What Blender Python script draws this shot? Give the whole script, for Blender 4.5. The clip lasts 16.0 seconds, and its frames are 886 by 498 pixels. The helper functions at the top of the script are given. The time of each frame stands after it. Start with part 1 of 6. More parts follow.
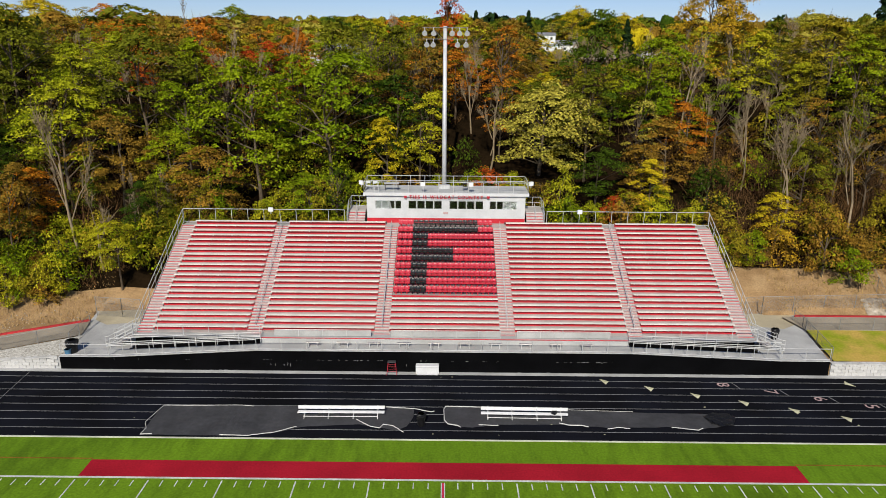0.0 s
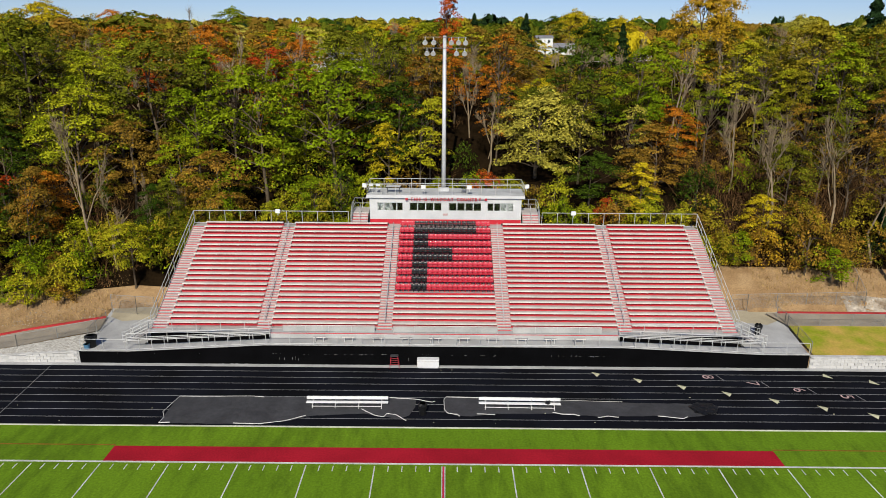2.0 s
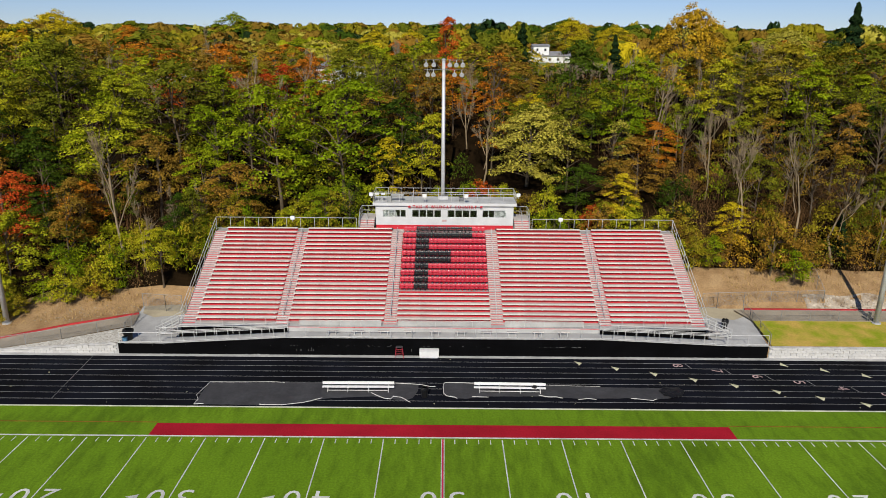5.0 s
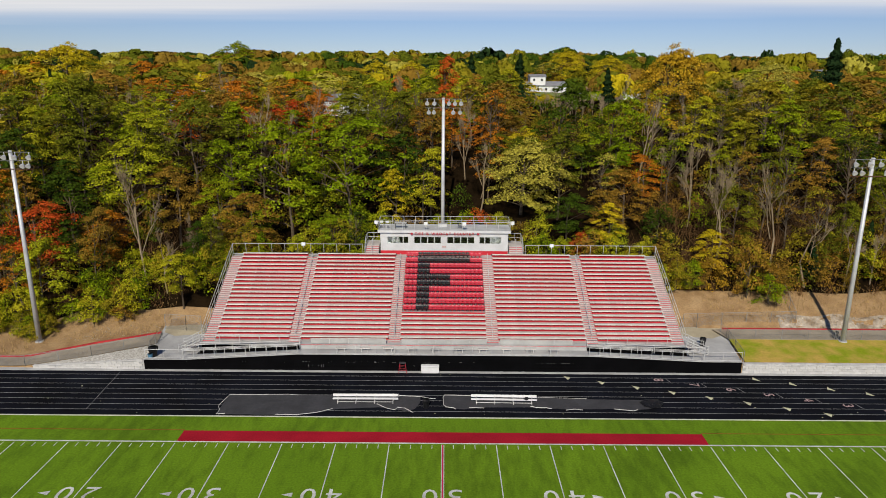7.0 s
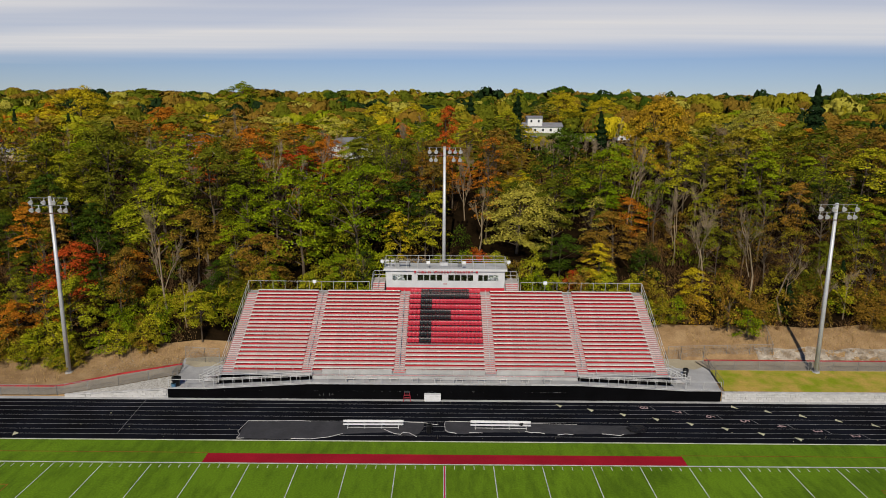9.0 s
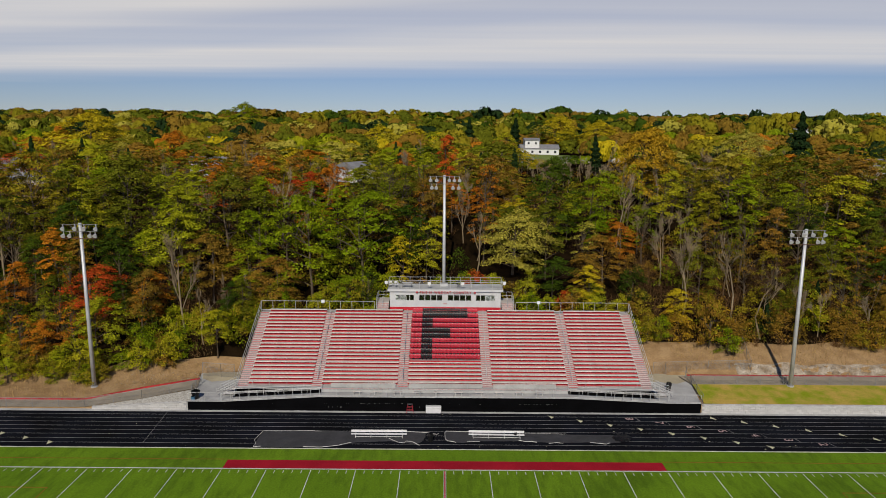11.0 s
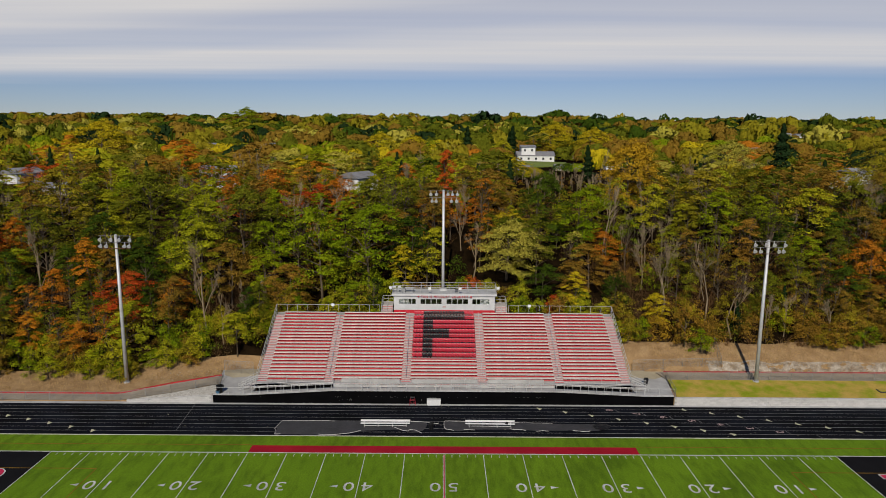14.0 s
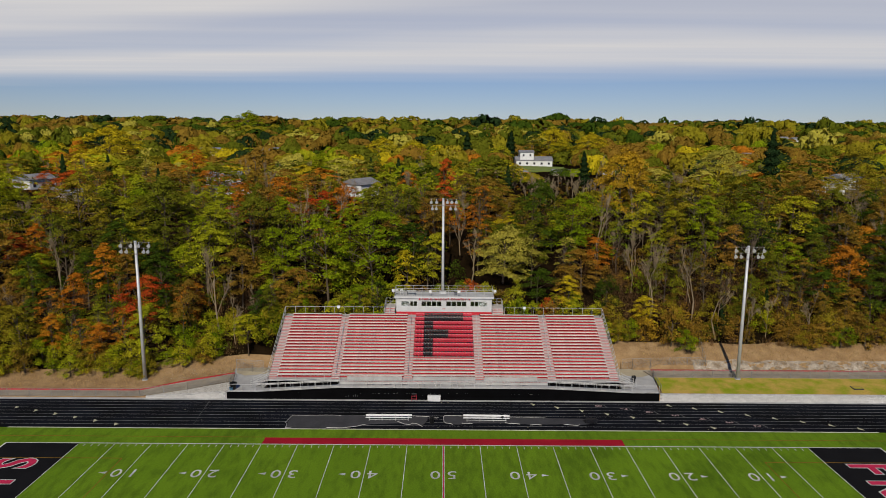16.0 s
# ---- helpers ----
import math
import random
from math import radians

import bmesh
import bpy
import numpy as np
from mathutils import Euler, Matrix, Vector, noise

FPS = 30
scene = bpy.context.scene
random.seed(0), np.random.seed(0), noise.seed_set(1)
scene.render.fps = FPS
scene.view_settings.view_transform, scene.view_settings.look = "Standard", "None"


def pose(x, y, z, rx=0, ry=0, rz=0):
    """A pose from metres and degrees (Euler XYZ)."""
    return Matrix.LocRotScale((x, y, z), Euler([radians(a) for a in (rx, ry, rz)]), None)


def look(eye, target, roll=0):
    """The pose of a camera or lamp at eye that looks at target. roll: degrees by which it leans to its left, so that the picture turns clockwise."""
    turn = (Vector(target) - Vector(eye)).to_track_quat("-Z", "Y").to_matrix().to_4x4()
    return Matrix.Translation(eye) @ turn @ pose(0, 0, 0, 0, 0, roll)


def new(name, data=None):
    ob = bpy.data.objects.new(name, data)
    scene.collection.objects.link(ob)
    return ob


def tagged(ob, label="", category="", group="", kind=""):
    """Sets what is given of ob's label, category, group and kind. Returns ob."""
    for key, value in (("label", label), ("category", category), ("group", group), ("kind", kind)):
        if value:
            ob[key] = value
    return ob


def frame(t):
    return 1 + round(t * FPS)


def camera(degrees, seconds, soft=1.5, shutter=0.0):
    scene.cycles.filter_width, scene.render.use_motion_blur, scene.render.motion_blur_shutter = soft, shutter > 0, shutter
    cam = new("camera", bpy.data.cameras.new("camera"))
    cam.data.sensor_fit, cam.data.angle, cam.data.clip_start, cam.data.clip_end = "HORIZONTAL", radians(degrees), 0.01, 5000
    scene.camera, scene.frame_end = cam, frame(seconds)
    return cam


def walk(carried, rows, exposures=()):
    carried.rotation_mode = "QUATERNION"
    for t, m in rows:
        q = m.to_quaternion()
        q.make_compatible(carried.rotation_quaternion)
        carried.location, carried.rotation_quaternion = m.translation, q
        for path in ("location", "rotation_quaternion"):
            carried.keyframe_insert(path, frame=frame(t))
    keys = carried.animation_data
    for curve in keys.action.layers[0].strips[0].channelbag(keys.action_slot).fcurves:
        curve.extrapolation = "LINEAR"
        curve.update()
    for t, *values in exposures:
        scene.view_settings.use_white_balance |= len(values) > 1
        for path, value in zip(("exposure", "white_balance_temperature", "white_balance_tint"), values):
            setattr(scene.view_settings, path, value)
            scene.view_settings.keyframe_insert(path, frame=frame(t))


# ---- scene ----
cam = camera(66.5, 16.0, soft=0.9)
PATH = [
    (0, (0.067, -35.92, 26.189), (0.058, -34.009, 25.6), 0.4),
    (0.5, (0.041, -36.533, 26.348), (0.033, -34.622, 25.761), 0.4),
    (1, (0.051, -37.261, 26.539), (0.042, -35.35, 25.952), 0.4),
    (1.5, (0.004, -38.032, 26.761), (-0.002, -36.12, 26.174), 0.4),
    (2, (-0.028, -38.876, 27.019), (-0.033, -36.965, 26.432), 0.4),
    (2.5, (-0.061, -39.821, 27.279), (-0.064, -37.909, 26.692), 0.4),
    (3, (-0.094, -40.877, 27.561), (-0.095, -38.965, 26.974), 0.5),
    (3.5, (-0.077, -41.997, 27.846), (-0.079, -40.085, 27.261), 0.4),
    (6, (-0.016, -48.623, 30.062), (-0.019, -46.703, 29.5), 0.4),
    (6.5, (-0.02, -50.133, 30.45), (-0.023, -48.206, 29.915), 0.4),
    (7, (-0.041, -51.669, 30.883), (-0.043, -49.735, 30.373), 0.4),
    (7.5, (-0.113, -53.21, 31.367), (-0.113, -51.27, 30.883), 0.4),
    (8, (-0.153, -54.768, 31.869), (-0.153, -52.821, 31.411), 0.4),
    (8.5, (-0.173, -56.317, 32.333), (-0.174, -54.364, 31.9), 0.5),
    (9, (-0.235, -57.892, 32.748), (-0.237, -55.934, 32.34), 0.4),
    (9.5, (-0.256, -59.468, 33.089), (-0.259, -57.505, 32.708), 0.4),
    (12, (-0.415, -67.215, 35.729), (-0.414, -65.246, 35.376), 0.4),
    (12.5, (-0.443, -68.786, 36.078), (-0.442, -66.817, 35.728), 0.4),
    (13, (-0.434, -70.327, 36.463), (-0.432, -68.357, 36.113), 0.4),
    (13.5, (-0.411, -71.826, 36.919), (-0.408, -69.857, 36.568), 0.4),
    (14, (-0.401, -73.302, 37.376), (-0.398, -71.333, 37.024), 0.4),
    (14.5, (-0.379, -74.743, 37.815), (-0.377, -72.774, 37.464), 0.3),
    (15, (-0.356, -76.159, 38.261), (-0.354, -74.19, 37.911), 0.4),
    (15.5, (-0.338, -77.699, 38.653), (-0.337, -75.73, 38.303), 0.3),
    (16, (-0.321, -79.249, 38.953), (-0.319, -77.279, 38.607), 0.4),
]
walk(cam, [(t, look(eye, target, roll)) for t, eye, target, roll in PATH],
     exposures=[(0, 0.05, 6550, 9), (3.5, 0.05, 6550, 9), (6, -0.05, 6620, 10), (7.5, -0.18, 6700, 10), (9.5, -0.39, 6700, 11), (12, -0.46, 6720, 11), (16, -0.46, 6720, 11)])

# ---- world and sun ----
SUN_ELEV, SUN_FROM = 38.0, (-0.10, -1.0)     # the sun stands behind the field, a little to the west of it
world = bpy.data.worlds.new("sky")
scene.world = world
world.use_nodes = True
wn, wl = world.node_tree.nodes, world.node_tree.links
wn.clear()
sky = wn.new("ShaderNodeTexSky")
sky.sky_type, sky.sun_disc = "NISHITA", False
sky.sun_elevation = radians(SUN_ELEV)
sky.sun_rotation = math.atan2(SUN_FROM[0], SUN_FROM[1])
sky.air_density, sky.dust_density, sky.ozone_density = 0.85, 0.0, 1.6
# thin cirrus, drawn out along x, on a flat layer overhead
wtc = wn.new("ShaderNodeTexCoord")
wsep = wn.new("ShaderNodeSeparateXYZ")
wl.new(wtc.outputs["Generated"], wsep.inputs[0])
wz = wn.new("ShaderNodeMath"); wz.operation = "MAXIMUM"; wz.inputs[1].default_value = 0.012
wl.new(wsep.outputs[2], wz.inputs[0])
wx = wn.new("ShaderNodeMath"); wx.operation = "DIVIDE"
wy = wn.new("ShaderNodeMath"); wy.operation = "DIVIDE"
wl.new(wsep.outputs[0], wx.inputs[0]); wl.new(wz.outputs[0], wx.inputs[1])
wl.new(wsep.outputs[1], wy.inputs[0]); wl.new(wz.outputs[0], wy.inputs[1])
wc = wn.new("ShaderNodeCombineXYZ")
wl.new(wx.outputs[0], wc.inputs[0]); wl.new(wy.outputs[0], wc.inputs[1])
wm = wn.new("ShaderNodeMapping")
wm.inputs["Scale"].default_value = (0.055, 0.10, 1.0)
wm.inputs["Location"].default_value = (0.3, 2.2, 0.0)
wm.inputs["Rotation"].default_value = (0, 0, radians(3))
wl.new(wc.outputs[0], wm.inputs[0])
wno = wn.new("ShaderNodeTexNoise")
wno.inputs["Scale"].default_value, wno.inputs["Detail"].default_value, wno.inputs["Roughness"].default_value = 1.0, 4.0, 0.5
wl.new(wm.outputs[0], wno.inputs["Vector"])
wm2 = wn.new("ShaderNodeMapping")             # fine drawn-out fibres
wm2.inputs["Scale"].default_value = (0.10, 1.3, 1.0)
wl.new(wc.outputs[0], wm2.inputs[0])
wfib = wn.new("ShaderNodeTexNoise")
wfib.inputs["Scale"].default_value, wfib.inputs["Detail"].default_value = 1.0, 4.0
wl.new(wm2.outputs[0], wfib.inputs["Vector"])
wtilt = wn.new("ShaderNodeMath"); wtilt.operation = "MULTIPLY_ADD"; wtilt.inputs[1].default_value = 0.25
wl.new(wx.outputs[0], wtilt.inputs[0]); wl.new(wy.outputs[0], wtilt.inputs[2])
wbend = wn.new("ShaderNodeMath"); wbend.operation = "MULTIPLY_ADD"; wbend.inputs[1].default_value = 8.0     # the streets wander
wl.new(wno.outputs[0], wbend.inputs[0]); wl.new(wtilt.outputs[0], wbend.inputs[2])
wrow = wn.new("ShaderNodeMapRange")
wrow.inputs[1].default_value, wrow.inputs[2].default_value = 3.5, 23.5
wl.new(wbend.outputs[0], wrow.inputs[0])
wr = wn.new("ShaderNodeValToRGB")             # cloud streets across the layer, from overhead to the horizon
wr.color_ramp.elements[0].position, wr.color_ramp.elements[1].position = 0.0, 0.78
wr.color_ramp.elements[0].color, wr.color_ramp.elements[1].color = (0, 0, 0, 1), (0, 0, 0, 1)
for at, dense in ((0.12, 0.02), (0.21, 0.88), (0.30, 0.95), (0.36, 0.62), (0.42, 0.58), (0.48, 0.92), (0.56, 0.80), (0.66, 0.26)):
    e = wr.color_ramp.elements.new(at)
    e.color = (dense, dense, dense, 1)
wl.new(wrow.outputs[0], wr.inputs[0])
wtuft = wn.new("ShaderNodeMapRange")
wtuft.inputs[1].default_value, wtuft.inputs[2].default_value, wtuft.inputs[3].default_value, wtuft.inputs[4].default_value = 0.3, 0.7, 0.86, 1.06
wl.new(wfib.outputs[0], wtuft.inputs[0])
wmul = wn.new("ShaderNodeMath"); wmul.operation = "MULTIPLY"; wmul.use_clamp = True
wl.new(wr.outputs[0], wmul.inputs[0]); wl.new(wtuft.outputs[0], wmul.inputs[1])
wthin = wn.new("ShaderNodeMath"); wthin.operation = "DIVIDE"; wthin.use_clamp = True     # a thin layer: dense only where it is seen edge on
wthin.inputs[0].default_value = 0.20
wl.new(wz.outputs[0], wthin.inputs[1])
wlay = wn.new("ShaderNodeMath"); wlay.operation = "MULTIPLY"
wl.new(wmul.outputs[0], wlay.inputs[0]); wl.new(wthin.outputs[0], wlay.inputs[1])
wmix = wn.new("ShaderNodeMix"); wmix.data_type = "RGBA"
wl.new(wlay.outputs[0], wmix.inputs[0])
wtint = wn.new("ShaderNodeMix"); wtint.data_type, wtint.blend_type = "RGBA", "MULTIPLY"
wtint.inputs[0].default_value, wtint.inputs[7].default_value = 1.0, (0.92, 1.05, 1.47, 1)     # a cool tint over the whole sky
wl.new(sky.outputs[0], wtint.inputs[6])
wl.new(wtint.outputs[2], wmix.inputs[6])
wmix.inputs[7].default_value = (15.6, 15.5, 15.6, 1)
wbg = wn.new("ShaderNodeBackground")
wbg.inputs[1].default_value = 0.058
wl.new(wmix.outputs[2], wbg.inputs[0])
wo = wn.new("ShaderNodeOutputWorld")
wl.new(wbg.outputs[0], wo.inputs[0])

sun = new("sun", bpy.data.lights.new("sun", "SUN"))
sun.data.energy, sun.data.angle, sun.data.color = 5.0, radians(0.53), (1.0, 0.94, 0.82)
sd = Vector((SUN_FROM[0], SUN_FROM[1], math.tan(radians(SUN_ELEV)) * math.hypot(*SUN_FROM)))
sun.matrix_basis = look(sd * 100, (0, 0, 0))

# ---- materials ----
def material(name, rgb, rough=0.7, metal=0.0, var=0.25, scale=1.0, fine=20.0, bump=0.15, second=None, spots=0.5, coat=0.0, spec=0.3):
    """A surface with broad stains (scale, per metre), fine grain (fine, per metre) and relief; second: the stain's colour."""
    m = bpy.data.materials.new(name)
    m.use_nodes = True
    n, l = m.node_tree.nodes, m.node_tree.links
    b = n["Principled BSDF"]
    tc = n.new("ShaderNodeTexCoord")
    big, small = n.new("ShaderNodeTexNoise"), n.new("ShaderNodeTexNoise")
    big.inputs["Scale"].default_value, big.inputs["Detail"].default_value = scale, 6
    small.inputs["Scale"].default_value, small.inputs["Detail"].default_value = fine, 3
    for t in (big, small):
        l.new(tc.outputs["Object"], t.inputs["Vector"])
    ramp = n.new("ShaderNodeValToRGB")
    ramp.color_ramp.elements[0].position, ramp.color_ramp.elements[1].position = spots - 0.14, spots + 0.14
    dark = second or tuple(c * (1 - var) for c in rgb)
    ramp.color_ramp.elements[0].color, ramp.color_ramp.elements[1].color = (*dark, 1), (*rgb, 1)
    l.new(big.outputs[0], ramp.inputs[0])
    mr = n.new("ShaderNodeMapRange")
    mr.inputs[1].default_value, mr.inputs[2].default_value = 0.3, 0.7
    mr.inputs[3].default_value, mr.inputs[4].default_value = 1 - var * 0.6, 1 + var * 0.4
    l.new(small.outputs[0], mr.inputs[0])
    oi = n.new("ShaderNodeObjectInfo")
    mo = n.new("ShaderNodeMapRange")
    mo.inputs[3].default_value, mo.inputs[4].default_value = 1 - var * 0.35, 1 + var * 0.25
    l.new(oi.outputs["Random"], mo.inputs[0])
    mu = n.new("ShaderNodeMath"); mu.operation = "MULTIPLY"
    l.new(mr.outputs[0], mu.inputs[0]); l.new(mo.outputs[0], mu.inputs[1])
    sc = n.new("ShaderNodeVectorMath"); sc.operation = "SCALE"
    l.new(ramp.outputs[0], sc.inputs[0]); l.new(mu.outputs[0], sc.inputs["Scale"])
    l.new(sc.outputs[0], b.inputs["Base Color"])
    rr = n.new("ShaderNodeMapRange")
    rr.inputs[3].default_value, rr.inputs[4].default_value = max(0.05, rough - 0.1), min(1, rough + 0.1)
    l.new(big.outputs[0], rr.inputs[0]); l.new(rr.outputs[0], b.inputs["Roughness"])
    b.inputs["Metallic"].default_value = metal
    b.inputs["Coat Weight"].default_value, b.inputs["Specular IOR Level"].default_value = coat, spec
    if bump:
        bp = n.new("ShaderNodeBump")
        bp.inputs["Strength"].default_value, bp.inputs["Distance"].default_value = bump, 0.02
        l.new(small.outputs[0], bp.inputs["Height"]); l.new(bp.outputs[0], b.inputs["Normal"])
    return m


def leaf_material(name, c1, c2, through_share=0.06, spread=(0.45, 1.45)):
    """Leaves: the hue wanders from tree to tree and from leaf to leaf; some light comes through."""
    m = bpy.data.materials.new(name)
    m.use_nodes = True
    n, l = m.node_tree.nodes, m.node_tree.links
    n.clear()
    oi, ge, tc = n.new("ShaderNodeObjectInfo"), n.new("ShaderNodeNewGeometry"), n.new("ShaderNodeTexCoord")
    noi = n.new("ShaderNodeTexNoise")
    noi.inputs["Scale"].default_value, noi.inputs["Detail"].default_value = 0.45, 2
    l.new(tc.outputs["Object"], noi.inputs["Vector"])
    add = n.new("ShaderNodeMath"); add.operation = "MULTIPLY_ADD"; add.inputs[1].default_value = 1.1
    sub = n.new("ShaderNodeMath"); sub.operation = "SUBTRACT"; sub.inputs[1].default_value = 0.55
    l.new(oi.outputs["Random"], sub.inputs[0])
    l.new(noi.outputs[0], add.inputs[0]); l.new(sub.outputs[0], add.inputs[2])
    mix = n.new("ShaderNodeMix"); mix.data_type = "RGBA"
    mix.inputs[6].default_value, mix.inputs[7].default_value = (*c1, 1), (*c2, 1)
    l.new(add.outputs[0], mix.inputs[0])
    mr = n.new("ShaderNodeMapRange")
    mr.inputs[3].default_value, mr.inputs[4].default_value = spread[0], spread[1]
    l.new(ge.outputs["Random Per Island"], mr.inputs[0])
    sc = n.new("ShaderNodeVectorMath"); sc.operation = "SCALE"
    l.new(mix.outputs[2], sc.inputs[0]); l.new(mr.outputs[0], sc.inputs["Scale"])
    d, t, mx, o = n.new("ShaderNodeBsdfDiffuse"), n.new("ShaderNodeBsdfTranslucent"), n.new("ShaderNodeMixShader"), n.new("ShaderNodeOutputMaterial")
    mx.inputs[0].default_value = through_share
    l.new(sc.outputs[0], d.inputs[0]); l.new(sc.outputs[0], t.inputs[0])
    l.new(d.outputs[0], mx.inputs[1]); l.new(t.outputs[0], mx.inputs[2]); l.new(mx.outputs[0], o.inputs[0])
    return m


def glass_material():
    m = bpy.data.materials.new("tinted_glass")
    m.use_nodes = True
    b = m.node_tree.nodes["Principled BSDF"]
    b.inputs["Base Color"].default_value = (0.86, 0.90, 0.90, 1)
    b.inputs["Roughness"].default_value, b.inputs["IOR"].default_value = 0.03, 1.5
    b.inputs["Transmission Weight"].default_value = 1.0
    return m


M = {}
def turf_material(m):
    """Adds dark drag marks, drawn out across the field, to a turf."""
    n, l = m.node_tree.nodes, m.node_tree.links
    b = n["Principled BSDF"]
    base = b.inputs["Base Color"].links[0].from_socket
    tc, mp, no, no2 = n.new("ShaderNodeTexCoord"), n.new("ShaderNodeMapping"), n.new("ShaderNodeTexNoise"), n.new("ShaderNodeTexNoise")
    mp.inputs["Scale"].default_value = (1.0, 0.28, 1.0)
    no.inputs["Scale"].default_value, no.inputs["Detail"].default_value, no.inputs["Roughness"].default_value = 1.1, 5, 0.65
    no2.inputs["Scale"].default_value = 0.09
    l.new(tc.outputs["Object"], mp.inputs[0]); l.new(mp.outputs[0], no.inputs["Vector"]); l.new(tc.outputs["Object"], no2.inputs["Vector"])
    add = n.new("ShaderNodeMath"); add.operation = "MULTIPLY_ADD"; add.inputs[1].default_value = 0.55
    l.new(no2.outputs[0], add.inputs[0]); l.new(no.outputs[0], add.inputs[2])
    r = n.new("ShaderNodeMapRange")
    r.inputs[1].default_value, r.inputs[2].default_value, r.inputs[3].default_value, r.inputs[4].default_value = 0.72, 0.95, 1.0, 0.68
    l.new(add.outputs[0], r.inputs[0])
    sc = n.new("ShaderNodeVectorMath"); sc.operation = "SCALE"
    l.new(base, sc.inputs[0]); l.new(r.outputs[0], sc.inputs["Scale"]); l.new(sc.outputs[0], b.inputs["Base Color"])
    return m


M["turf"] = material("artificial_turf", (0.136, 0.246, 0.009), 0.9, var=0.35, scale=0.12, fine=6, bump=0.3, second=(0.112, 0.210, 0.007), spec=0.14)
turf_material(M["turf"])
M["red_turf"] = material("red_turf", (0.35, 0.012, 0.025), 0.9, var=0.25, scale=0.25, fine=8, bump=0.3, spec=0.06)
M["black_turf"] = material("black_turf", (0.009, 0.009, 0.010), 0.9, var=0.3, scale=0.5, fine=8, bump=0.3, spec=0.1)
M["white_paint"] = material("white_field_paint", (0.58, 0.59, 0.56), 0.8, var=0.35, scale=0.7, fine=9, bump=0.1, spec=0.06)
M["pink_paint"] = material("red_field_paint", (0.55, 0.03, 0.09), 0.8, var=0.25, scale=0.7, fine=9, bump=0.1, spec=0.06)
M["faint_red"] = material("faded_red_line", (0.24, 0.13, 0.02), 0.9, var=0.4, scale=0.9, fine=8, bump=0.1, spec=0.06)
# second: bluish patches painted in for the sheen on the track
M["track"] = material("black_track_surface", (0.0045, 0.0046, 0.006), 0.9, var=0.45, scale=0.18, fine=12, bump=0.25, second=(0.008, 0.009, 0.014), spec=0.05)
M["lane_white"] = material("lane_line_paint", (0.33, 0.33, 0.33), 0.75, var=0.4, scale=0.8, fine=7, bump=0.05)
M["kerb_white"] = material("track_edge_paint", (0.62, 0.62, 0.5), 0.75, var=0.3, scale=0.6, fine=7, bump=0.05)
M["mark_cream"] = material("cream_mark_paint", (0.62, 0.60, 0.40), 0.75, var=0.3, scale=1.5, fine=7, bump=0.05)
M["mark_pink"] = material("pink_numeral_paint", (0.58, 0.40, 0.39), 0.75, var=0.3, scale=1.5, fine=7, bump=0.05)
M["concrete"] = material("grey_concrete", (0.43, 0.43, 0.425), 0.85, var=0.25, scale=0.5, fine=15, bump=0.2)
M["tan_concrete"] = material("tan_concrete", (0.46, 0.40, 0.28), 0.85, var=0.25, scale=0.4, fine=15, bump=0.2)
M["path"] = material("weathered_asphalt_path", (0.33, 0.28, 0.21), 0.9, var=0.25, scale=0.4, fine=15, bump=0.2)
M["block"] = material("pale_concrete_block", (0.60, 0.59, 0.57), 0.9, var=0.3, scale=1.2, fine=18, bump=0.4, second=(0.45, 0.44, 0.42))
M["gravel"] = material("pale_gravel", (0.56, 0.54, 0.49), 0.95, var=0.6, scale=5.0, fine=12, bump=0.9, second=(0.30, 0.28, 0.24))
M["black_wall"] = material("black_painted_wall", (0.003, 0.003, 0.0036), 0.8, var=0.4, scale=0.6, fine=10, bump=0.15, spec=0.04)
M["alu"] = material("galvanised_steel", (0.62, 0.62, 0.61), 0.55, metal=0.35, var=0.2, scale=1.5, fine=20, bump=0.05)
M["bench_alu"] = material("aluminium_plank", (0.75, 0.69, 0.63), 0.55, metal=0.1, var=0.18, scale=0.9, fine=14, bump=0.06)
M["tread_alu"] = material("aluminium_tread", (0.50, 0.46, 0.44), 0.6, metal=0.15, var=0.2, scale=0.8, fine=14, bump=0.1)
# the aluminium tread again, toned down for shade between the seat rows
M["seat_tread"] = material("shade_toned_tread", (0.42, 0.36, 0.35), 0.7, metal=0.1, var=0.3, scale=0.8, fine=14, bump=0.1)
M["deck"] = material("aluminium_deck", (0.44, 0.44, 0.43), 0.6, metal=0.1, var=0.2, scale=0.5, fine=12, bump=0.12)
M["red_riser"] = material("red_enamel_riser", (0.55, 0.026, 0.040), 0.45, var=0.2, scale=1.0, fine=14, bump=0.05)
M["red_seat"] = material("red_plastic_seat", (0.53, 0.020, 0.040), 0.34, var=0.2, scale=2.0, fine=10, bump=0.02, coat=0.4, spec=0.5)
M["black_seat"] = material("black_plastic_seat", (0.004, 0.006, 0.006), 0.33, var=0.3, scale=2.0, fine=10, bump=0.02, coat=0.0, spec=0.5)
M["white_wall"] = material("white_painted_siding", (0.56, 0.57, 0.58), 0.6, var=0.12, scale=0.8, fine=10, bump=0.06)
M["white_plastic"] = material("white_plastic", (0.70, 0.70, 0.70), 0.45, var=0.1, scale=2.0, fine=10, bump=0.03)
M["roof_deck"] = material("pale_roof_membrane", (0.52, 0.53, 0.53), 0.8, var=0.25, scale=0.7, fine=10, bump=0.1)
M["dark_room"] = material("dark_interior", (0.095, 0.070, 0.058), 0.9, var=0.3, scale=1.0, fine=10, bump=0.05)
M["blind"] = material("pale_window_blind", (0.62, 0.62, 0.60), 0.8, var=0.15, scale=2.0, fine=10, bump=0.05)
